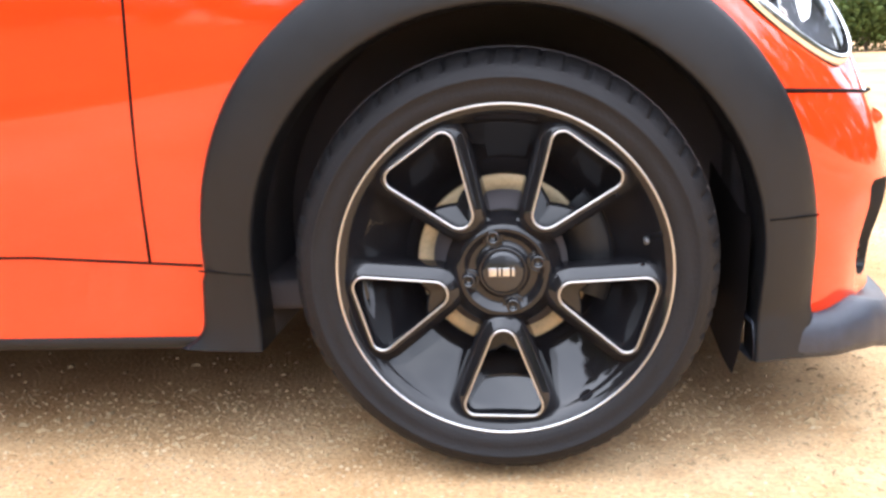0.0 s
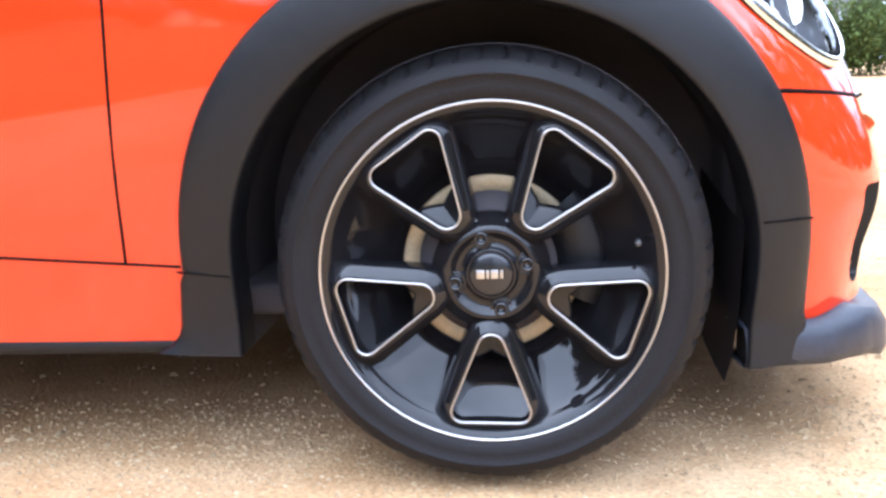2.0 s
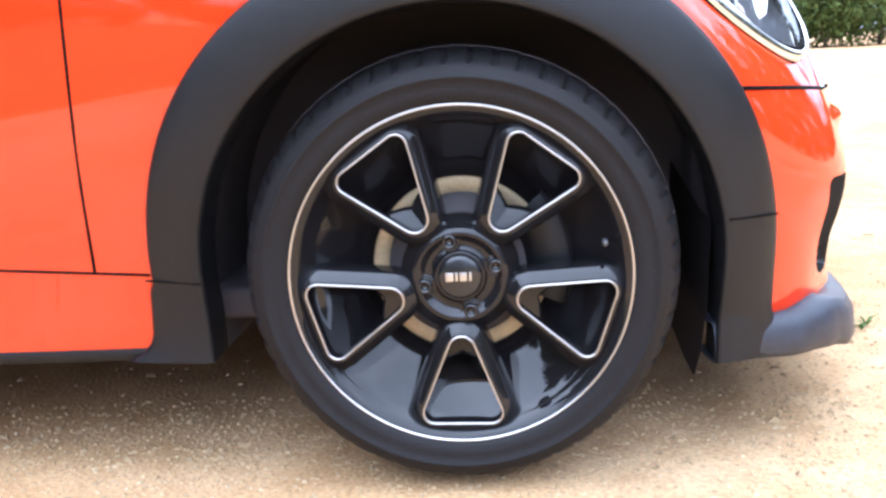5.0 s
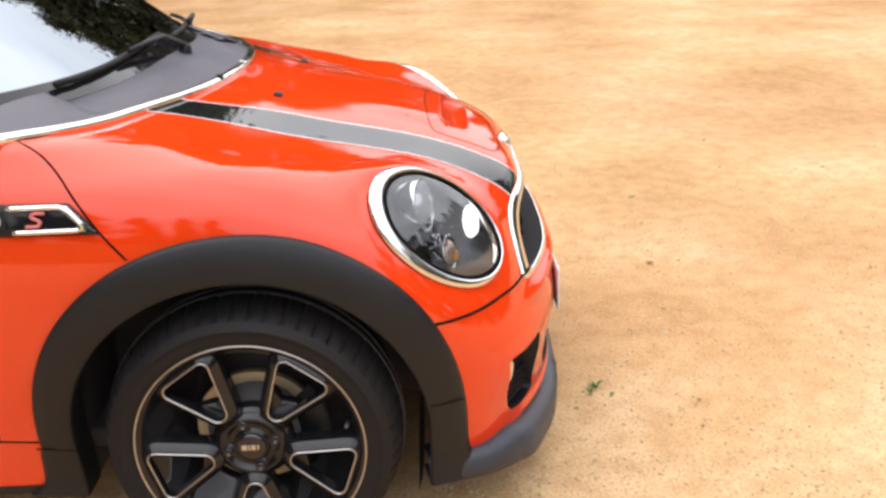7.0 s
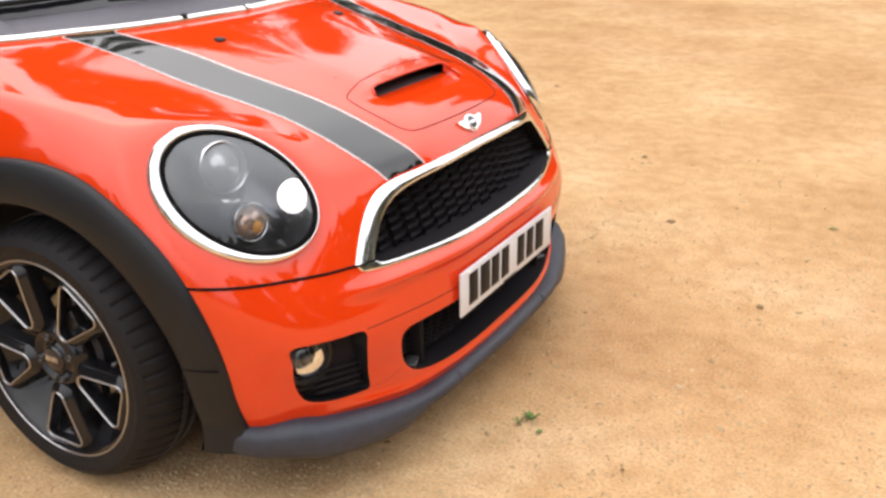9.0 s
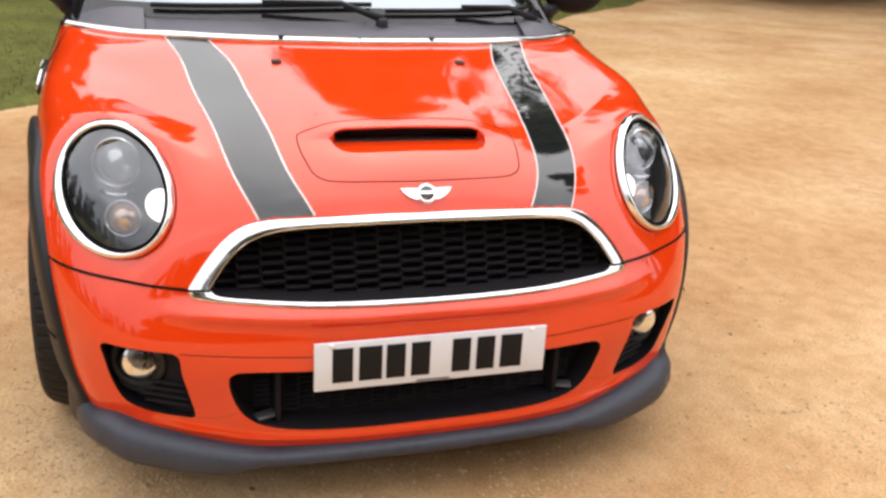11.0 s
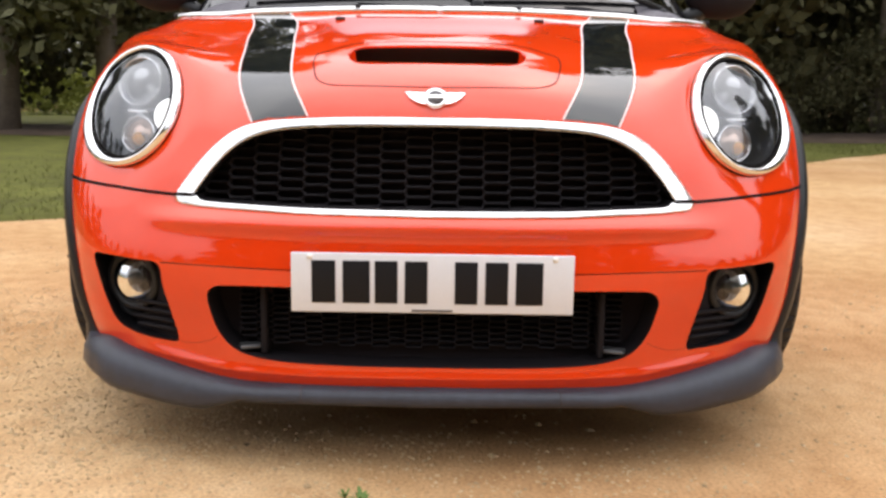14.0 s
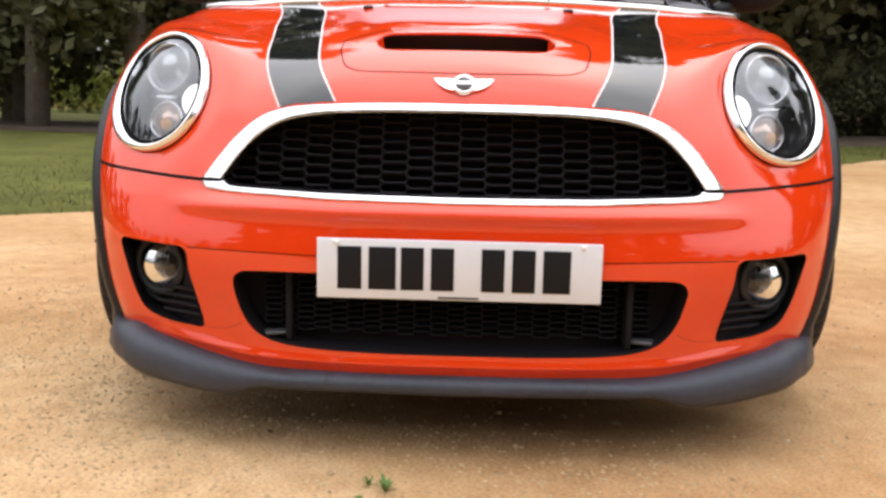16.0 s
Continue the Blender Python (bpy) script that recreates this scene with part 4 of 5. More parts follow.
def build_wheel(name):
    """A wheel whose face looks along -y; its axle's centre is the origin and its face plane y = 0."""
    w = empty(name)
    # tyre: sidewall, shoulder and tread
    prof = [(.222, .012), (.232, -.004), (.240, -.010), (.250, -.0115), (.262, -.0105), (.2635, -.0125), (.267, -.0125), (.2685, -.010), (.275, -.0075), (.2815, -.002), (.2865, .006), (.2915, .017), (.2975, .032), (.3035, .058),
            (.3065, .1), (.3035, .142), (.2975, .168), (.2915, .183), (.282, .200), (.262, .208), (.235, .200), (.222, .186)]
    rows = []
    for k in range(330):
        a = 2 * math.pi * k / 330
        rows.append([((r - (.0042 if 10 <= i <= 13 and k % 6 == 0 else 0)) * math.cos(a), y, (r - (.0042 if 10 <= i <= 13 and k % 6 == 0 else 0)) * math.sin(a)) for i, (r, y) in enumerate(prof)])
    tyre = part("tyre", flip(grid(rows, True, False)), RUBBER, w, "dusty black low-profile tyre")
    for q in tyre.data.polygons:
        if 8 <= q.index % (len(prof) - 1) <= 13 and (q.index // (len(prof) - 1)) % 6 in (0, 5):
            q.use_smooth = False
    for gy in (.085, .115):
        part("groove", revolve([(.3072, gy - .004), (.3005, gy - .003), (.3005, gy + .003), (.3072, gy + .004)], 96), DARK, tyre)
    # lip and barrel
    rim = part("rim", revolve([(.226, .016), (.2345, .006), (.2355, -.001), (.233, -.0045), (.2285, -.004), (.2235, -.001), (.219, .004), (.2145, .010), (.209, .018), (.200, .027), (.150, .073), (.129, .083), (.127, .088)], 128), GLOSS, w, "gloss black alloy rim")
    part("barrel", revolve([(.127, .088), (.128, .12), (.18, .15), (.20, .19)], 96), MESHBLK, rim)
    part("lip_ring", revolve([(.2330, -.0015), (.2326, -.0052), (.2309, -.0060), (.2292, -.0052), (.2288, -.0015)], 160), SILVER, rim, "machined silver lip")
    # five petal-shaped spoke loops
    def frame_mesh():
        rows = []
        for off, y in ((.002, .034), (.0005, .022), (.0, .004), (.0006, .0005), (.0045, -.0015), (.0060, -.0012), (.0072, -.0004), (.0190, .0108), (.0205, .0125), (.0215, .016), (.0235, .042)):
            rows.append([(r, y, s) for r, s in petal(off)])
        V, F = grid(rows, False, True)
        # keep the loop inside the rim
        V = [(r * min(1, .2285 / math.hypot(r, s)), y, s * min(1, .2285 / math.hypot(r, s))) for r, y, s in V]
        return V, F
    def line_mesh():
        rows = [[(r, y, s) for r, s in petal(off)] for off, y in ((.0008, .003), (.0004, -.001), (.0010, -.0026), (.0021, -.0031), (.0032, -.0026), (.0036, -.0010))]
        V, F = grid(rows, False, True)
        return V, F
    for k in range(5):
        turn = Euler((0, radians(90 + 72 * k + 1.2), 0)).to_matrix().to_4x4()
        loop = part("spoke_loop", moved(flip(frame_mesh()), turn), GLOSS, rim)
        part("spoke_line", moved(flip(line_mesh()), turn), SILVER, rim, "machined silver outline")
    # hub
    part("hub", revolve([(.0, .010), (.030, .010), (.033, .007), (.034, .013), (.040, .017), (.0475, .017), (.0485, .0165), (.0565, .0085), (.0575, .0078), (.062, .0085), (.066, .012), (.078, .028), (.082, .050)], 64), GLOSS, rim)
    # web between the spoke roots: it leaves narrow gaps that widen outwards
    rows = []
    for k in range(360):
        a = radians(k)
        f = abs((math.degrees(a) - 1.2 + 90) % 72 - 36)                    # 36 on a window's axis, 0 midway between two
        reach = .112 + .021 * (f / 17) if f < 17 else .133 - (.133 - .082) * min(1, (f - 17) / 3)
        rows.append([(q * math.cos(-a), y, q * math.sin(-a)) for q, y in ((.060, .012), (.076, .023), (reach - .004, .027), (reach, .030), (reach, .052))])
    part("spoke_root", grid(rows, True), GLOSS, rim, "gloss black roots of the spokes")
    part("hub_cap", revolve([(.0, .0015), (.024, .002), (.0285, .004), (.0305, .009), (.031, .02)], 48), SATIN, rim, "gloss black hub cap")
    for k, (bx, bw) in enumerate(((-.0140, .0105), (-.0045, .0035), (.0045, .0095), (.0140, .0035))):
        part("cap_mark", box(bw, .0012, .0115, (bx, .0012, .001), .0003), SILVER, rim, "plain silver bar")
    for k in range(4):
        a = radians(104.5 + 90 * k)
        m = Matrix.Translation((.050 * math.cos(a), .012, .050 * math.sin(a)))
        V, F = revolve([(.0, -.001), (.0055, -.001), (.0060, -.007), (.0088, -.0075), (.0098, -.003), (.0100, .002), (.0135, .003), (.0150, .0), (.0152, .012)], 18)
        part("wheel_bolt", moved((V, F), m), SATIN, rim, "dark wheel bolt")
    part("valve", moved(tube([(.20 * math.cos(.2), .02, .20 * math.sin(.2)), (.198 * math.cos(.2), .0, .198 * math.sin(.2))], .004, 8), Matrix.Identity(4)), STEEL, rim)
    # brake behind the spokes
    brake = part("brake_disc", revolve([(.102, .092), (.104, .090), (.132, .090), (.1335, .0915), (.1335, .10), (.06, .11)], 80), DISC, w, "steel brake disc with the tan ground reflection in its colour")
    part("hub_bell", revolve([(.0, .040), (.060, .045), (.082, .052), (.095, .068), (.103, .078), (.1045, .092)], 64), DARK, brake, "dark disc hat")
    rows = [[(r * math.cos(t), y, r * math.sin(t)) for r, y in ((.090, .075), (.092, .062), (.150, .062), (.158, .070), (.158, .12))] for t in np.linspace(radians(-22), radians(42), 16)]
    part("caliper", flip(grid(rows)), CLAD, brake, "black brake caliper")
    part("backplate", revolve([(.02, .115), (.146, .118)], 40), DARK, brake)
    return w


wheel = build_wheel("wheel")
wheel.parent = car
FACE = .834
wheel.matrix_basis = pose(0, -FACE, HUB)
for hx, s in ((-2.467, -1), (0, 1), (-2.467, 1)):
    copy_thing(wheel, pose(hx, s * FACE, HUB, 0, 0, 0 if s < 0 else 180))

# ---- greenhouse ----
cowl = [tuple(CAGE[NC // 2 + k][-1]) for k in range(8)]
cowl = smooth_poly(cowl, 6, False)
cowl_full = [(x, -y, z) for x, y, z in cowl[:0:-1]] + cowl
# bright trim along the bonnet's rear edge and the belt line
belt = [(px, float(np.interp(px, [-2.3, -.9, -.43], [.778, .776, .768])), float(np.interp(px, [-2.3, -.9, -.43], [.952, .950, .940]))) for px in np.linspace(-.43, -2.3, 24)]
for s in (-1, 1):
    line = [(x, y * s, z + .004) for x, y, z in cowl + belt]
    part("chrome_trim", tube(line, .0115, 10), CHROME, car, "bright trim below the windows")
for s in (-1, 1):
    part("trim_clip", moved(box(.020, .012, .016, (0, 0, 0), .004), Matrix.Translation((-.408, s * .777, .944))), CLAD, car, "small dark clip on the trim")
for y in (-.215, .205):
    part("trim_clip", moved(box(.016, .014, .012, (0, 0, 0), .003), Matrix.Translation((-.112, y, .950))), CLAD, car, "small dark clip on the trim")
# plastic scuttle between bonnet and glass
def glass_base(y):
    return -.31 - .20 * (abs(y) / .72) ** 4, .985 - .01 * abs(y)


rows = []
for x, y, z in cowl_full:
    gx, gz = glass_base(y * .93)
    rows.append([(x, y, z), (x - .03, y * .99, z - .006), (x + (gx - x) * .55, y * .96, z + (gz - z) * .3), (gx + .01, y * .93, gz - .008), (gx - .02, y * .93, gz - .02)])
part("scuttle", grid(rows), GREYPL, car, "grey plastic scuttle under the windscreen")
def roof_edge(y):
    return -.93 - .10 * (abs(y) / .56) ** 2, 1.375 - .03 * (abs(y) / .56) ** 2


def screen_point(f, h):
    y0, y1 = .715 * f, .56 * f
    (x0, z0), (x1, z1) = glass_base(y0), roof_edge(y1)
    bow = math.sin(math.pi * h) * .025
    return (x0 + (x1 - x0) * h + bow, y0 + (y1 - y0) * h, z0 + (z1 - z0) * h + bow)


part("windscreen", grid([[screen_point(f, h) for h in np.linspace(0, 1, 10)] for f in np.linspace(-1, 1, 24)]), WINDOW, car, "clear windscreen reflecting the sky")
part("screen_edge", grid([[tuple(Vector(screen_point(f, h)) + Vector((.003, 0, .003))) for h in (-.03, .0, .035, .05)] for f in np.linspace(-1, 1, 24)]), GLOSS, car)
for s in (-1, 1):
    rows = []
    for h in np.linspace(-.12, 1.02, 14):
        p = Vector(screen_point(s, h))
        rows.append([p + Vector((.012, -.030 * s, .010)), p + Vector((.004, .0, .008)), p + Vector((-.03, .030 * s, .0)), p + Vector((-.09, .060 * s, -.018)), p + Vector((-.20, .072 * s, -.05))])
    vf = grid(rows)
    part("windscreen_pillar", vf if s < 0 else flip(vf), GLOSS, car, "gloss black windscreen pillar")
# roof, rear screen and side glass
rows = []
for f in np.linspace(-1, 1, 25):
    row = []
    for x, half, z in ((-.93, .56, 1.375), (-1.05, .585, 1.40), (-1.5, .60, 1.415), (-2.0, .60, 1.40), (-2.45, .58, 1.36), (-2.6, .57, 1.33)):
        row.append((x - .10 * f * f * (x > -1.0), half * f, z - .045 * abs(f) ** 3))
    rows.append(row)
part("roof", grid(rows), GLOSS, car, "black roof")
for s in (-1, 1):
    def wall(x, k):
        return (x + (.30 * (1 - k) if x > -1.0 else 0), s * (.762 + (.585 - .762) * k), .952 + (1.365 - .952) * k)
    rows = [[wall(x, k) for k in (0, .5, 1)] for x in (-.96, -1.2, -1.6, -2.0, -2.4, -2.6)]
    vf = grid(rows)
    part("side_window", vf if s > 0 else flip(vf), WINDOW, car, "dark side window")
rows = [[(-2.6 - .33 * k, y * (.57 + .16 * k), 1.33 - .38 * k) for k in (0, .5, 1)] for y in np.linspace(-1, 1, 14)]
part("rear_window", flip(grid(rows)), WINDOW, car)
part("tailgate_top", grid([[(-2.90 - .0 * k, y, .955 - .004 * k) if k == 0 else (-3.0 + .12 * abs(y / .75) ** 3, y, .95) for k in (0, 1)] for y in np.linspace(-.75, .75, 12)]), PAINT, car)
# dashboard, seats and wheel seen through the glass
part("dashboard", grid([[(x, y, z) for x, z in ((-.38, .90), (-.58, .965), (-.75, .96), (-.82, .90), (-.82, .60))] for y in np.linspace(.62, -.62, 10)]), CLAD, car)
part("cabin_floor", box(1.9, 1.4, .02, (-1.75, 0, .45), .004), DARK, car)
for s in (-1, 1):
    part("front_seat", joined(box(.14, .46, .60, (-1.45, s * .36, .80), .05, 3), box(.09, .24, .18, (-1.50, s * .36, 1.20), .035, 3), box(.5, .46, .14, (-1.2, s * .36, .53), .05, 3)), CLAD, car)
ring = [(-.98 + .06 * math.sin(t), -.36 + .18 * math.cos(t), .93 + .17 * math.sin(t)) for t in np.linspace(0, 2 * math.pi, 33)[:-1]]
part("steering_wheel", tube(ring, .014, 8, True), CLAD, car)
# wipers: arm, blade and pivot cap each
for y0, y1 in ((.10, -.54), (.64, .12)):
    wiper = empty("wiper")
    wiper.parent = car
    def on_glass(y, up):
        x, z = glass_base(y)
        return Vector((x + .012 - up * .6, y, z + .012 + up * .5))
    pv = on_glass(y0, -.045)
    part("pivot", moved(revolve([(0, .018), (.014, .016), (.018, .008), (.019, -.02)], 20), Matrix.Translation(pv) @ pose(0, 0, 0, 90, 0, 0)), CLAD, wiper)
    part("arm", tube([pv + Vector((0, 0, .012)), on_glass(y0 - .12, .02) + Vector((.02, 0, .02)), on_glass((y0 + y1) / 2 - .02, .035) + Vector((.012, 0, .012))], [.011, .008, .006], 8), CLAD, wiper, "black wiper arm")
    part("blade", tube([on_glass(y, .05 - .03 * (y - y0) / (y1 - y0)) for y in np.linspace(y0 - .02, y1, 12)], .007, 6), RUBBER, wiper, "black wiper blade")
# dark corner covers between the bonnet's trim and the pillars
for s in (-1, 1):
    rows = []
    for f in np.linspace(0, 1, 9):
        y = .56 + .172 * f
        x0 = float(np.interp(y, [.585, .595, .685, .765], [-.272, -.278, -.335, -.405]))
        z0 = float(np.interp(y, [.585, .685, .765], [.936, .939, .942]))
        gx, gz = glass_base(y * .95)
        lift = .012 * math.sin(math.pi * (.02 + .94 * f))
        rows.append([(x0 + (gx - .02 - x0) * k, y * s, z0 + (gz + .010 - z0) * k * (1 - .55 * f * f) + lift * math.sin(math.pi * min(1, k * .9 + .05)) ** .5) for k in (0, .06, .2, .45, .75, 1)])
    vf = grid(rows)
    part("corner_cover", vf if s < 0 else flip(vf), GREYPL, car, "dark grey corner cover by the pillar")
# door mirrors
for s in (-1, 1):
    mir = empty("door_mirror")
    mir.parent = car
    bm = bmesh.new()
    bmesh.ops.create_uvsphere(bm, u_segments=28, v_segments=18, radius=1)
    for v in bm.verts:
        v.co.x *= .058 if v.co.x > 0 else .022
        v.co.y *= .115
        v.co.z *= .075
    bmesh.ops.translate(bm, verts=bm.verts, vec=(-.66, s * .885, 1.055))
    part("shell", bm, MESHBLK, mir, "gloss black mirror shell")
    part("stalk", tube([(-.66, s * .770, .965), (-.66, s * .80, .99), (-.66, s * .84, 1.02)], [.035, .028, .026], 10), CLAD, mir)

# ---- ground ----
def ground_z(x, y):
    return .018 * max(0.0, y - 2.5) ** 2 / (max(0.0, y - 2.5) + 4.0)


def ground_mat():
    m = bpy.data.materials.new("sandy_gravel")
    m.use_nodes = True
    n, l = m.node_tree.nodes, m.node_tree.links
    b = n["Principled BSDF"]
    b.inputs["Roughness"].default_value = 0.95
    b.inputs["Specular IOR Level"].default_value = 0.15
    at = n.new("ShaderNodeTexCoord")
    def noise_tex(scale, detail=4, rough=.6):
        t = n.new("ShaderNodeTexNoise")
        t.inputs["Scale"].default_value, t.inputs["Detail"].default_value, t.inputs["Roughness"].default_value = scale, detail, rough
        l.new(at.outputs["Object"], t.inputs["Vector"])
        return t
    def ramp(src, stops):
        r = n.new("ShaderNodeValToRGB")
        e = r.color_ramp.elements
        while len(e) < len(stops):
            e.new(.5)
        for q, (p, c) in zip(e, stops):
            q.position, q.color = p, (*c, 1)
        l.new(src, r.inputs["Fac"])
        return r
    big, mid, fine = noise_tex(.8, 5), noise_tex(11), noise_tex(120, 3)
    base = ramp(big.outputs["Fac"], [(.32, (.485, .295, .142)), (.5, (.59, .387, .203)), (.68, (.66, .470, .283))])
    patch = ramp(mid.outputs["Fac"], [(.3, (.82, .77, .71)), (.6, (1.0, 1.0, 1.0))])
    grain = ramp(fine.outputs["Fac"], [(.25, (.45, .42, .38)), (.5, (.95, .93, .9)), (.75, (1.25, 1.2, 1.1))])
    m1, m2 = n.new("ShaderNodeMix"), n.new("ShaderNodeMix")
    for q in (m1, m2):
        q.data_type, q.blend_type = "RGBA", "MULTIPLY"
        q.inputs["Factor"].default_value = 1.0
    m2.inputs["Factor"].default_value = 0.7
    # broad browner and pinker drifts in the sand
    drift = ramp(noise_tex(.45, 3, .5).outputs["Fac"], [(.38, (.90, .84, .82)), (.56, (1.0, 1.0, 1.0))])
    m0 = n.new("ShaderNodeMix")
    m0.data_type, m0.blend_type = "RGBA", "MULTIPLY"
    m0.inputs["Factor"].default_value = 1.0
    l.new(base.outputs[0], m0.inputs["A"]), l.new(drift.outputs[0], m0.inputs["B"])
    l.new(m0.outputs["Result"], m1.inputs["A"]), l.new(patch.outputs[0], m1.inputs["B"])
    l.new(m1.outputs["Result"], m2.inputs["A"]), l.new(grain.outputs[0], m2.inputs["B"])
    l.new(m2.outputs["Result"], b.inputs["Base Color"])
    bp = n.new("ShaderNodeBump")
    bp.inputs["Strength"].default_value, bp.inputs["Distance"].default_value = .6, .008
    l.new(fine.outputs["Fac"], bp.inputs["Height"]), l.new(bp.outputs["Normal"], b.inputs["Normal"])
    return m


GROUND = ground_mat()
gx = np.concatenate([[-600, -200, -80, -40], np.linspace(-20, 20, 41), [40, 80, 200, 600]])
rows = [[(x, y, ground_z(x, y) if abs(y) < 100 else ground_z(x, 100)) for x in gx] for y in gx]
tagged(part("ground", flip(grid(rows)), GROUND), "sandy yellow gravel ground", "ground", kind="structure")

GRASSM = material("grass", (0.104, 0.108, 0.029), 0.9, vary=0.5, scale=1.2, spec=0.1)
LEAFM = material("leaf_dark", (0.112, 0.110, 0.056), 0.7, vary=0.5, scale=1.5, spec=0.2)
LEAFL = material("leaf_light", (0.085, 0.120, 0.030), 0.7, vary=0.5, scale=1.5, spec=0.2)
# sunlight in the far glade is put into this paler leaf colour
LEAFY = material("leaf_painted_sun", (0.30, 0.32, 0.075), 0.7, vary=0.4, scale=1.5, spec=0.2)
BARK = material("bark", (0.17, 0.14, 0.11), 0.9, vary=0.4, scale=4, bump=0.6, bump_scale=20)

# lawn: a low turf sheet behind and beside the car, its edge running askew
def lawn_edge(y):
    return -2.9 - .86 * (y + 2.5) - .01 * (y + 2.5) * abs(y + 2.5) + .10 * math.sin(y * 1.9) + .05 * math.sin(y * 5.3)


rows = []
for y in np.linspace(-22, 16, 120):
    e = lawn_edge(y)
    rows.append([(e - d, y, ground_z(e - d, y) + (.0 if d == 0 else .025 + .02 * noise.noise((d, y, 0)))) for d in (0, .06, .5, 2, 5, 10, 20, 45, 110)])
tagged(part("lawn", grid(rows), GRASSM), "mown green lawn beyond the gravel", "lawn", kind="structure")

# dark soil bed under the trees, with a pale edging
SOIL = material("soil", (0.078, 0.052, 0.036), 0.95, vary=0.5, scale=3, bump=0.8, bump_scale=12)
rows = [[(x + .25 * math.sin(y * .7), y, ground_z(x, y) + h) for x, h in ((-14.6, .03), (-14.75, .075), (-16.5, .085), (-19.5, .085), (-20.5, .02))] for y in np.linspace(-32, 32, 90)]
tagged(part("soil_bed", flip(grid(rows)), SOIL), "bare dark soil bed under the trees", "soil", kind="structure")

# ---- trees: one built, then repeated ----
def build_tree(seed, height, spread, leaf, first=.18, n=22000):
    rnd = random.Random(seed)
    t = empty("tree")
    V, F = tube([(rnd.uniform(-.12, .12) * k, rnd.uniform(-.12, .12) * k, height * k / 6) for k in range(7)], [.26 - .036 * k for k in range(7)], 8)
    limbs = [(V, F)]
    tips = []
    for k in range(34):
        h = height * (first + (.97 - first) * k / 33)
        a = rnd.uniform(0, 2 * math.pi)
        w = spread * (1 - .72 * ((h / height - first) / (1 - first)) ** 1.4) * rnd.uniform(.65, 1.1)
        p = Vector((0, 0, h * .96))
        q = p + Vector((math.cos(a) * w, math.sin(a) * w, rnd.uniform(-.35, .5)))
        mid = p.lerp(q, .5) + Vector((0, 0, .25))
        limbs.append(tube([p, mid, q], [.06, .04, .015], 5))
        tips += [p.lerp(q, f) + Vector((0, 0, .2 * f)) for f in (.35, .6, .85, 1.0)]
    part("trunk", joined(*limbs), BARK, t)
    c = np.array([tips[rnd.randrange(len(tips))] for _ in range(n)]) + np.random.RandomState(seed).normal(0, .48, (n, 3))
    g = np.random.RandomState(seed + 9)
    d1 = g.normal(0, 1, (n, 3))
    d1 /= np.linalg.norm(d1, axis=1)[:, None]
    d2 = np.cross(d1, g.normal(0, 1, (n, 3)))
    d2 /= np.linalg.norm(d2, axis=1)[:, None]
    sz = g.uniform(.09, .19, (n, 1))
    V = np.concatenate([c - d1 * sz, c + d2 * sz * .55, c + d1 * sz, c - d2 * sz * .55])
    F = [(k, n + k, 2 * n + k, 3 * n + k) for k in range(n)]
    part("crown", (V, F), leaf, t, smooth=False)
    return t


def build_bush(seed, w, d, h, leaf, n=9000):
    """A shrub: a few stems and a loose, lumpy mass of leaves."""
    rnd = random.Random(seed)
    g = np.random.RandomState(seed)
    b = empty("bush")
    stems = [tube([(0, 0, 0), (rnd.uniform(-.3, .3), rnd.uniform(-.3, .3), h * .35), (rnd.uniform(-w, w) * .4, rnd.uniform(-d, d) * .4, h * .8)], [.05, .035, .015], 5) for _ in range(6)]
    part("stem", joined(*stems), BARK, b)
    lumps = np.array([(rnd.uniform(-w, w) * .42, rnd.uniform(-d, d) * .42, rnd.uniform(.15, .88) * h) for _ in range(16)])
    c = lumps[g.randint(0, 16, n)] + g.normal(0, 1, (n, 3)) * (w * .16, d * .16, h * .11)
    c[:, 2] = np.maximum(c[:, 2], .03)
    d1 = g.normal(0, 1, (n, 3))
    d1 /= np.linalg.norm(d1, axis=1)[:, None]
    d2 = np.cross(d1, g.normal(0, 1, (n, 3)))
    d2 /= np.linalg.norm(d2, axis=1)[:, None]
    sz = g.uniform(.045, .10, (n, 1))
    V = np.concatenate([c - d1 * sz, c + d2 * sz * .6, c + d1 * sz, c - d2 * sz * .6])
    part("foliage", (V, [(k, n + k, 2 * n + k, 3 * n + k) for k in range(n)]), leaf, b, smooth=False)
    return b


trees = [build_tree(11, 17.0, 3.4, LEAFM, .13), build_tree(23, 19.5, 3.6, LEAFM, .16), build_tree(37, 15.0, 3.3, LEAFM, .10)]
for t in trees:
    tagged(t, "tall dark green tree at the edge of the clearing", "tree", "trees round the clearing")
rnd = random.Random(5)
# tall belt behind the car, lower trees round the rest of the clearing
spots = [(-15.9, -8.7, .95), (-16.4, -6.9, .9), (-18.5, -12.0, 1.0)]
for k in range(20):
    y = -27 + 2.8 * k + rnd.uniform(-.8, .8)
    spots.append((-21 + rnd.uniform(-2.2, 2.2), y, rnd.uniform(1.0, 1.15) if y < -8 else rnd.uniform(.66, .8) if -1.6 < y < 4.2 else rnd.uniform(1.2, 1.35) if y < 10 else rnd.uniform(.74, .92)))
for k in range(12):
    y = -24 + 4.4 * k + rnd.uniform(-1, 1)
    if not -19 < y < -5:
        spots.append((-27 + rnd.uniform(-1.5, 1.5), y, rnd.uniform(.8, .95)))
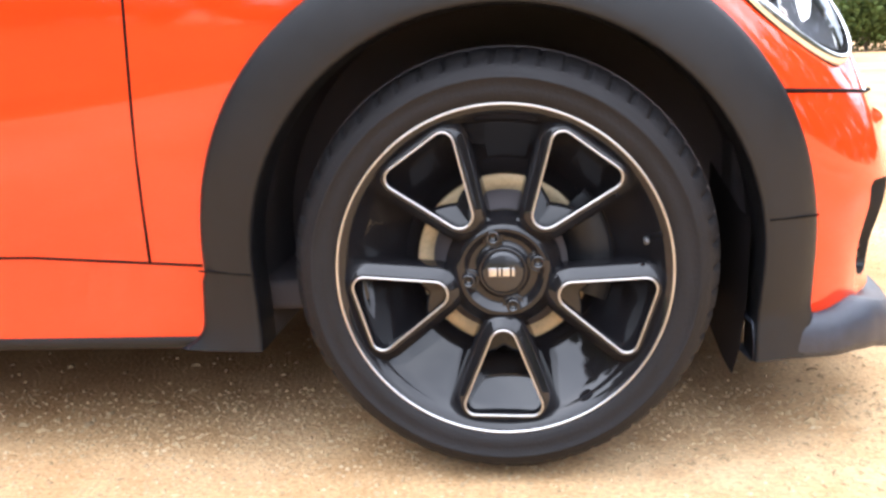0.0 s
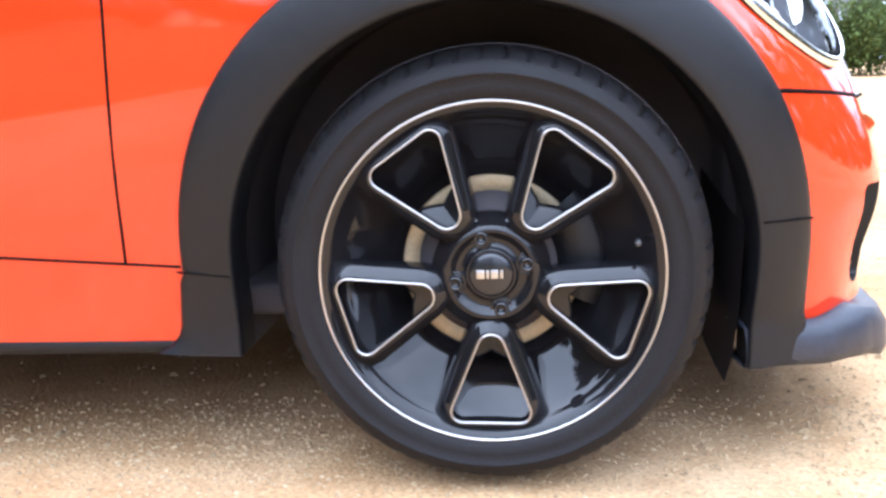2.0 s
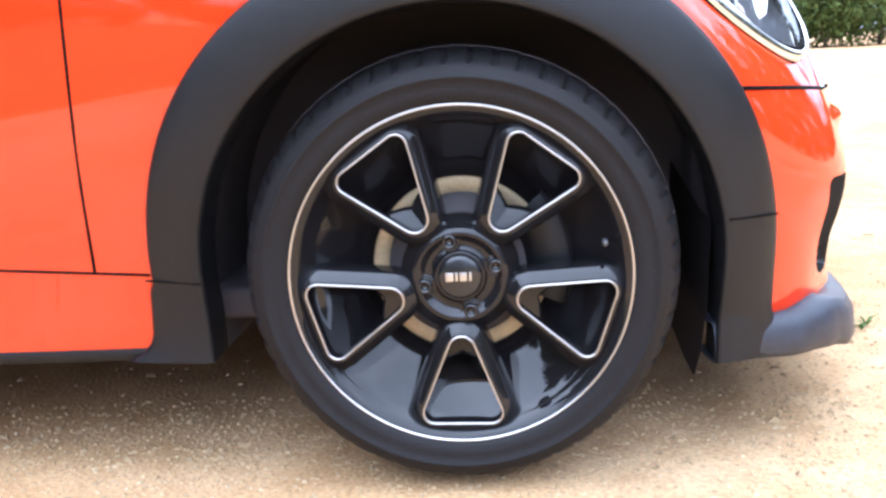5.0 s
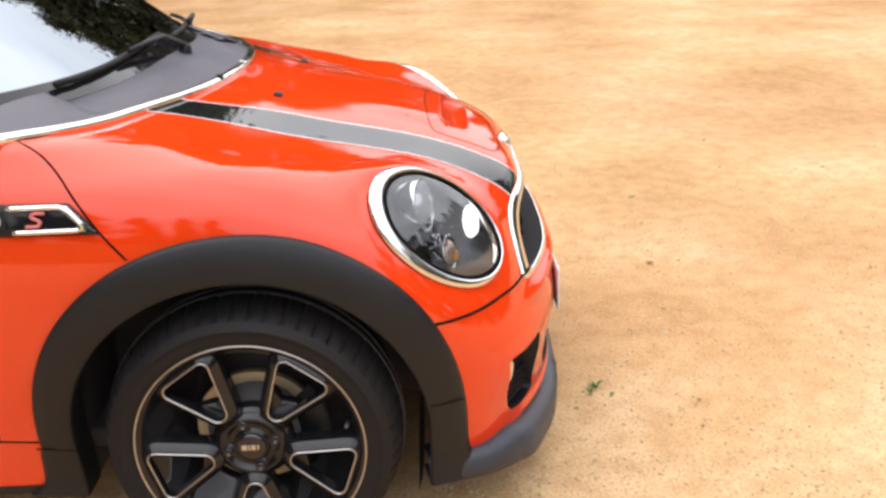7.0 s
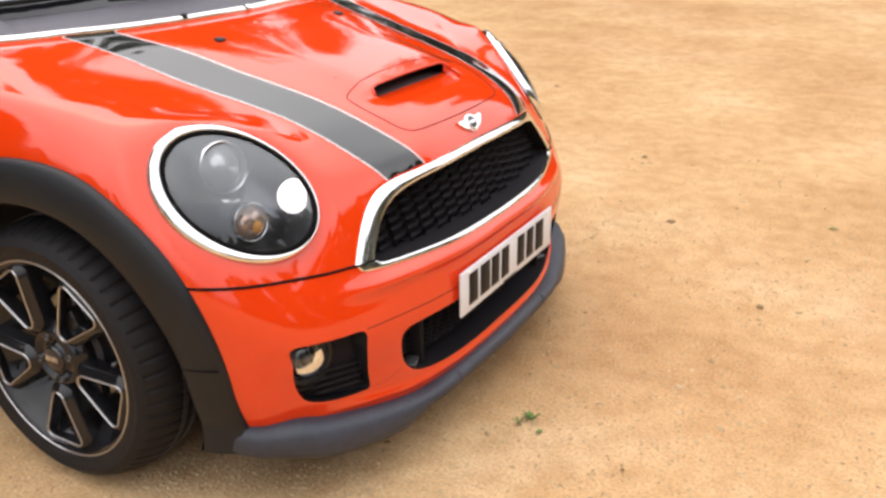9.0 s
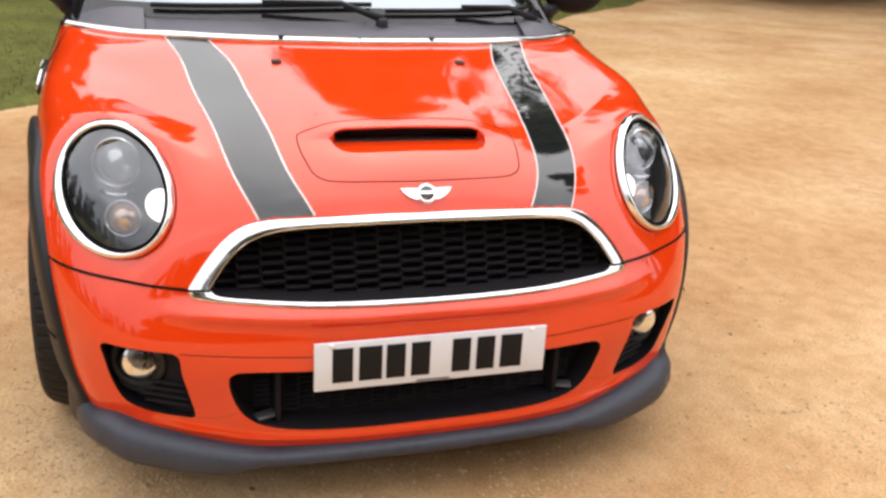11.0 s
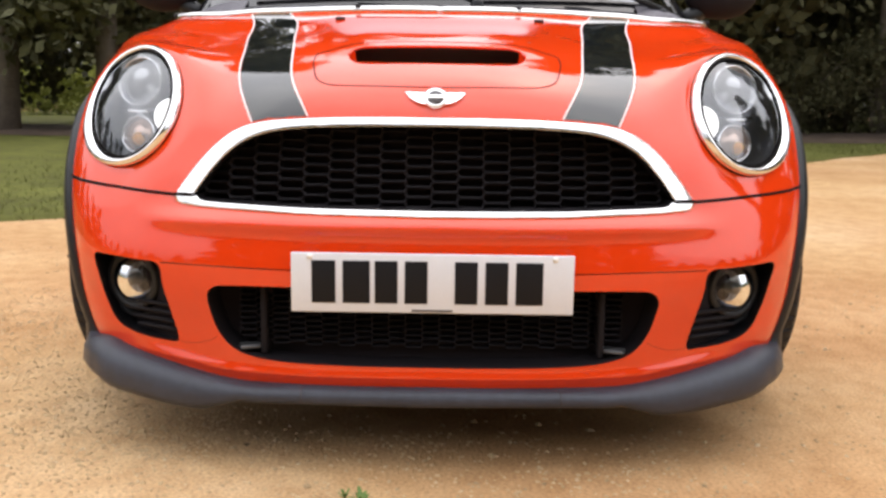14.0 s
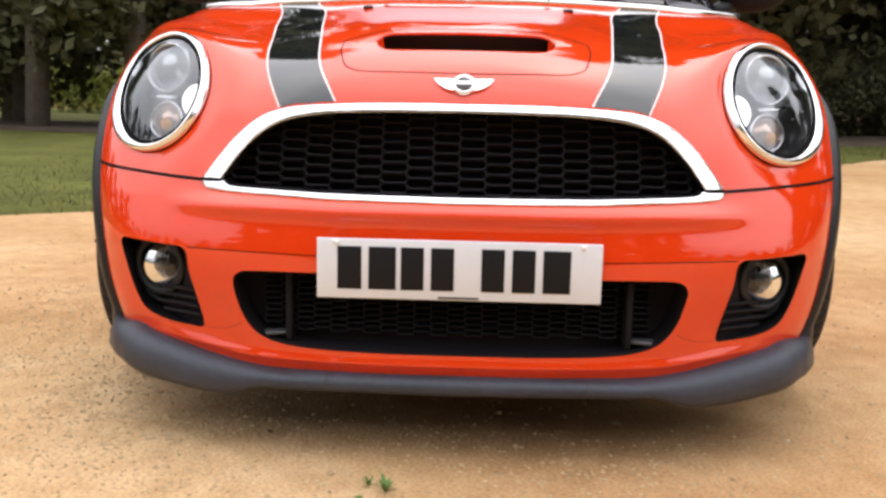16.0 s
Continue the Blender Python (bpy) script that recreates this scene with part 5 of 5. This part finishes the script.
# a tall clump beyond the far rear corner, thinning out beside the car
for tx, ty, sc in ((-15, 13.5, 1.15), (-13, 16, 1.2), (-11, 18, .62), (-8.5, 19.5, .5), (-6.2, 20.5, .62), (-3.8, 21, 1.2), (-1.5, 22, 1.1), (.8, 22, .85), (3, 23, .54), (-10, 22, .55), (-5, 24, .8)):
    spots.append((tx, ty, sc))
for k in range(10):
    spots.append((5 + 3.6 * k + rnd.uniform(-1, 1), 35 + rnd.uniform(-1, 3), rnd.uniform(.35, .42)))
# a dense row ahead of the car, and a lower one beside it
for k in range(17):
    spots.append((29 + rnd.uniform(-1.5, 1.5), -26 + 3.2 * k + rnd.uniform(-.6, .6), rnd.uniform(.9, 1.02)))
for k in range(16):
    spots.append((-18 + 3.0 * k + rnd.uniform(-.8, .8), -29 + rnd.uniform(-1.5, 1.5), rnd.uniform(.48, .56) * (.6 if k > 6 else 1)))
for k, (tx, ty, sc) in enumerate(spots):
    m = pose(tx, ty, ground_z(tx, ty) - .05, 0, 0, rnd.uniform(0, 360)) @ Matrix.Scale(sc, 4)
    if k < 3:
        trees[k].matrix_basis = m
    else:
        copy_thing(trees[k % 3], m)

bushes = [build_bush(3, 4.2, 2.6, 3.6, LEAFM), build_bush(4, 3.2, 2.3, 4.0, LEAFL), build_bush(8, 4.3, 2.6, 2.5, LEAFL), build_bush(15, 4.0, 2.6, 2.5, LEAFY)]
for b in bushes:
    tagged(b, "dense leafy green shrub below the trees", "bush", "shrubs round the clearing")
spots = []
for k in range(22):
    y = -30 + 2.7 * k
    if not -16 < y < -8.0:
        spots.append((-21.5 + rnd.uniform(-1.0, 1.5), y + rnd.uniform(-.5, .5), 0, rnd.uniform(.5, .8)))
for k in range(13):
    spots.append((-19.5 + rnd.uniform(-.8, .8), 1.5 + 1.7 * k, 0, rnd.uniform(.8, 1.25)))
for k in range(16):
    spots.append((-24.0 + rnd.uniform(-.8, .8), -33 + 1.35 * k if k < 10 else -7 + 1.5 * (k - 10), 0, rnd.uniform(1.0, 1.5)))
# glade shrubs, their sunlit look carried by the leaf colour
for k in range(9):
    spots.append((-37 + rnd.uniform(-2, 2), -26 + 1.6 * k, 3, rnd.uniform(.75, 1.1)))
for k in range(26):
    spots.append((-12 + 1.9 * k, 29.5 + rnd.uniform(-.6, .8), 1 + k % 2, rnd.uniform(.75, 1.1)))
for k in range(16):
    spots.append((-16 + 2.8 * k, -24 + rnd.uniform(-1, 1), 1 + k % 2, rnd.uniform(.6, .95) * (.7 if k > 6 else 1)))
for k in range(20):
    spots.append((27 + rnd.uniform(-1, 1), -27 + 2.8 * k, k % 3, rnd.uniform(.8, 1.3)))
first = set()
for bx, by, q, sc in spots:
    m = pose(bx, by, ground_z(bx, by) - .03, 0, 0, rnd.uniform(0, 360)) @ Matrix.Scale(sc, 4)
    if q in first:
        copy_thing(bushes[q], m)
    else:
        first.add(q)
        bushes[q].matrix_basis = m

# ---- far woods: a deep bank of leaves behind the belt ----
g = np.random.RandomState(61)
n = 64000
fy = g.uniform(-48, 48, n)
top = 10 + 2.5 * np.sin(fy * .31) + 1.2 * np.sin(fy * .83 + 1)
c = np.stack([-34 + g.normal(0, 1.6, n), fy, top * g.uniform(0, 1, n) ** .8], 1)
# a glade opens through the woods and is closed far behind
glade = (fy > -27) & (fy < -12)
c[glade] = c[glade] * (1.75, 1.72, 1.7)
d1 = g.normal(0, 1, (n, 3))
d1 /= np.linalg.norm(d1, axis=1)[:, None]
d2 = np.cross(d1, g.normal(0, 1, (n, 3)))
d2 /= np.linalg.norm(d2, axis=1)[:, None]
sz = g.uniform(.20, .42, (n, 1)) * np.where(glade, 1.7, 1.0)[:, None]
me = bpy.data.meshes.new("far_woods")
me.from_pydata(np.concatenate([c - d1 * sz, c + d2 * sz * .6, c + d1 * sz, c - d2 * sz * .6]).tolist(), [], [(k, n + k, 2 * n + k, 3 * n + k) for k in range(n)])
me.materials.append(LEAFM)
tagged(new("far_woods", me), "dark dense woodland behind the clearing", "woods", kind="stuff")

# ---- loose stones: sharp little octahedra pressed into the sand ----
def island_mat(name, stops, rough=.9):
    m = bpy.data.materials.new(name)
    m.use_nodes = True
    n, l = m.node_tree.nodes, m.node_tree.links
    b = n["Principled BSDF"]
    b.inputs["Roughness"].default_value, b.inputs["Specular IOR Level"].default_value = rough, .2
    g, r = n.new("ShaderNodeNewGeometry"), n.new("ShaderNodeValToRGB")
    e = r.color_ramp.elements
    while len(e) < len(stops):
        e.new(.5)
    for q, (p, c) in zip(e, stops):
        q.position, q.color = p, (*c, 1)
    l.new(g.outputs["Random Per Island"], r.inputs["Fac"]), l.new(r.outputs[0], b.inputs["Base Color"])
    return m


STONE = island_mat("stone_chips", [(0, (.32, .225, .125)), (.15, (.44, .315, .18)), (.5, (.49, .345, .185)), (.85, (.54, .385, .22)), (1, (.58, .445, .28))])
g = np.random.RandomState(77)
fields = ((11000, -1.0, 1.3, -1.75, -.45, .0022, .0050), (9500, .45, 2.3, -1.7, 1.7, .0022, .0055), (15000, -2.2, 5.0, -3.2, 4.5, .003, .0065), (350, -1.2, 3.0, -1.8, 2.5, .006, .011))
C = np.concatenate([np.stack([g.uniform(x0, x1, n), g.uniform(y0, y1, n)], 1) for n, x0, x1, y0, y1, _, _ in fields])
S = np.concatenate([g.uniform(r0, r1, n) for n, *_, r0, r1 in fields])
lump = np.array([noise.noise((float(a) * 2.1, float(b) * 2.1, 3.0)) for a, b in C])
keep = lump + g.uniform(-.5, .5, len(C)) > -.28
C, S = C[keep], S[keep]
n = len(C)
turn = g.uniform(0, 2 * math.pi, n)
ax, ay, az = S * g.uniform(.8, 1.5, n), S * g.uniform(.7, 1.1, n), S * g.uniform(.5, .9, n)
ca, sa = np.cos(turn), np.sin(turn)
zz = np.array([ground_z(0, float(b)) for b in C[:, 1]])
def corner(u, v, w):
    u, v = u * ax, v * ay
    return np.stack([C[:, 0] + u * ca - v * sa, C[:, 1] + u * sa + v * ca, zz + az * w], 1)


V = np.stack([corner(1, .1, .2), corner(.2, 1, .3), corner(-1, .15, .15), corner(-.1, -1, .25), corner(.25, .2, 1.1), corner(-.35, -.1, .95)], 1).reshape(-1, 3)
F = np.array([(0, 1, 4), (1, 5, 4), (1, 2, 5), (2, 3, 5), (3, 4, 5), (3, 0, 4)])
F = (F[None] + 6 * np.arange(n)[:, None, None]).reshape(-1, 3)
me = bpy.data.meshes.new("gravel")
me.from_pydata(V.tolist(), [], F.tolist())
me.materials.append(STONE)
tagged(new("gravel", me), "loose pale stone chips scattered over the sand", "gravel", kind="stuff")

# ---- grass along the lawn's edge ----
BLADE = island_mat("grass_blade", [(0, (.085, .092, .024)), (.5, (.115, .13, .036)), (1, (.19, .19, .07))])
n = 26000
by = g.uniform(-14, 9, n)
off = np.abs(g.normal(0, 1, n)) * 2.6 - .08
bx = np.array([lawn_edge(float(b)) for b in by]) - off
hgt = g.uniform(.02, .055, n)
a = g.uniform(0, 2 * math.pi, n)
lean = g.normal(0, .018, (n, 2))
bz = np.array([ground_z(0, float(b)) for b in by]) + np.where(off > .1, .02, 0)
dx, dy = np.cos(a) * .004, np.sin(a) * .004
V = np.stack([np.stack([bx - dx, by - dy, bz], 1), np.stack([bx + dx, by + dy, bz], 1), np.stack([bx + lean[:, 0], by + lean[:, 1], bz + hgt], 1)], 1).reshape(-1, 3)
me = bpy.data.meshes.new("grass")
me.from_pydata(V.tolist(), [], np.arange(3 * n).reshape(-1, 3).tolist())
me.materials.append(BLADE)
tagged(new("grass", me), "short rough grass blades edging the lawn", "grass", kind="stuff")

# ---- fallen leaves and weeds on the gravel ----
LEAVES_DRY = [(.725, 1.413, .034, 20), (.364, 2.216, .032, 70), (-.612, 3.446, .040, 130), (1.187, .802, .028, -30), (1.064, -.347, .016, 50), (1.09, -.212, .015, 110), (.556, -.378, .020, 10), (1.9, 2.6, .03, 80)]
LEAVES_GREEN = [(1.292, 1.621, .030, 15), (.86, -.16, .020, 60)]
WEEDS = [(.822, -.118, .030), (.80, -.15, .018)]
DRY = material("dry_leaf", (0.20, 0.12, 0.05), 0.8, vary=0.4, scale=60)
FRESH = material("green_leaf", (0.10, 0.17, 0.03), 0.6, vary=0.4, scale=60)
def fallen_leaf(x, y, size, yaw, mat, label):
    rows = []
    for k in range(7):
        u = k / 6
        w = size * .32 * math.sin(math.pi * min(1, u * 1.05)) ** .8 + .0005
        rows.append([(size * (u - .5), f * w, .003 + .10 * size * abs(f) + .12 * size * math.sin(math.pi * u) * .5) for f in (-1, -.5, 0, .5, 1)])
    stalk = tube([(-size * .5, 0, .004), (-size * .75, size * .06, .003)], size * .02, 5)
    leaf = tagged(empty("fallen_leaf"), label, "leaf", "leaves on the gravel")
    leaf.matrix_basis = pose(x, y, ground_z(x, y) + .001, 0, 0, yaw)
    part("blade", grid(rows), mat, leaf)
    part("stalk", stalk, mat, leaf)


for x, y, size, yaw in LEAVES_DRY:
    fallen_leaf(x, y, size, yaw, DRY, "curled brown leaf lying on the gravel")
for x, y, size, yaw in LEAVES_GREEN:
    fallen_leaf(x, y, size, yaw, FRESH, "small green leaf lying on the gravel")


def weed(x, y, size, seed):
    rnd = random.Random(seed)
    w = tagged(empty("weed"), "small green weed tuft growing in the gravel", "weed", "weeds in the gravel")
    w.matrix_basis = pose(x, y, ground_z(x, y), 0, 0, rnd.uniform(0, 360))
    for k in range(9):
        a, r, h = rnd.uniform(0, 6.28), size * rnd.uniform(.5, 1.0), size * rnd.uniform(.3, .9)
        d, e_ = Vector((math.cos(a), math.sin(a), 0)), Vector((-math.sin(a), math.cos(a), 0))
        rows = [[d * (r * u) + e_ * (f * size * .14 * math.sin(math.pi * (.12 + .86 * u))) + Vector((0, 0, h * math.sin(1.9 * u) + .002)) for f in (-1, 0, 1)] for u in (0, .25, .5, .75, 1)]
        part("leaf", grid(rows), FRESH, w)


for k, (x, y, size) in enumerate(WEEDS):
    weed(x, y, size, 40 + k)
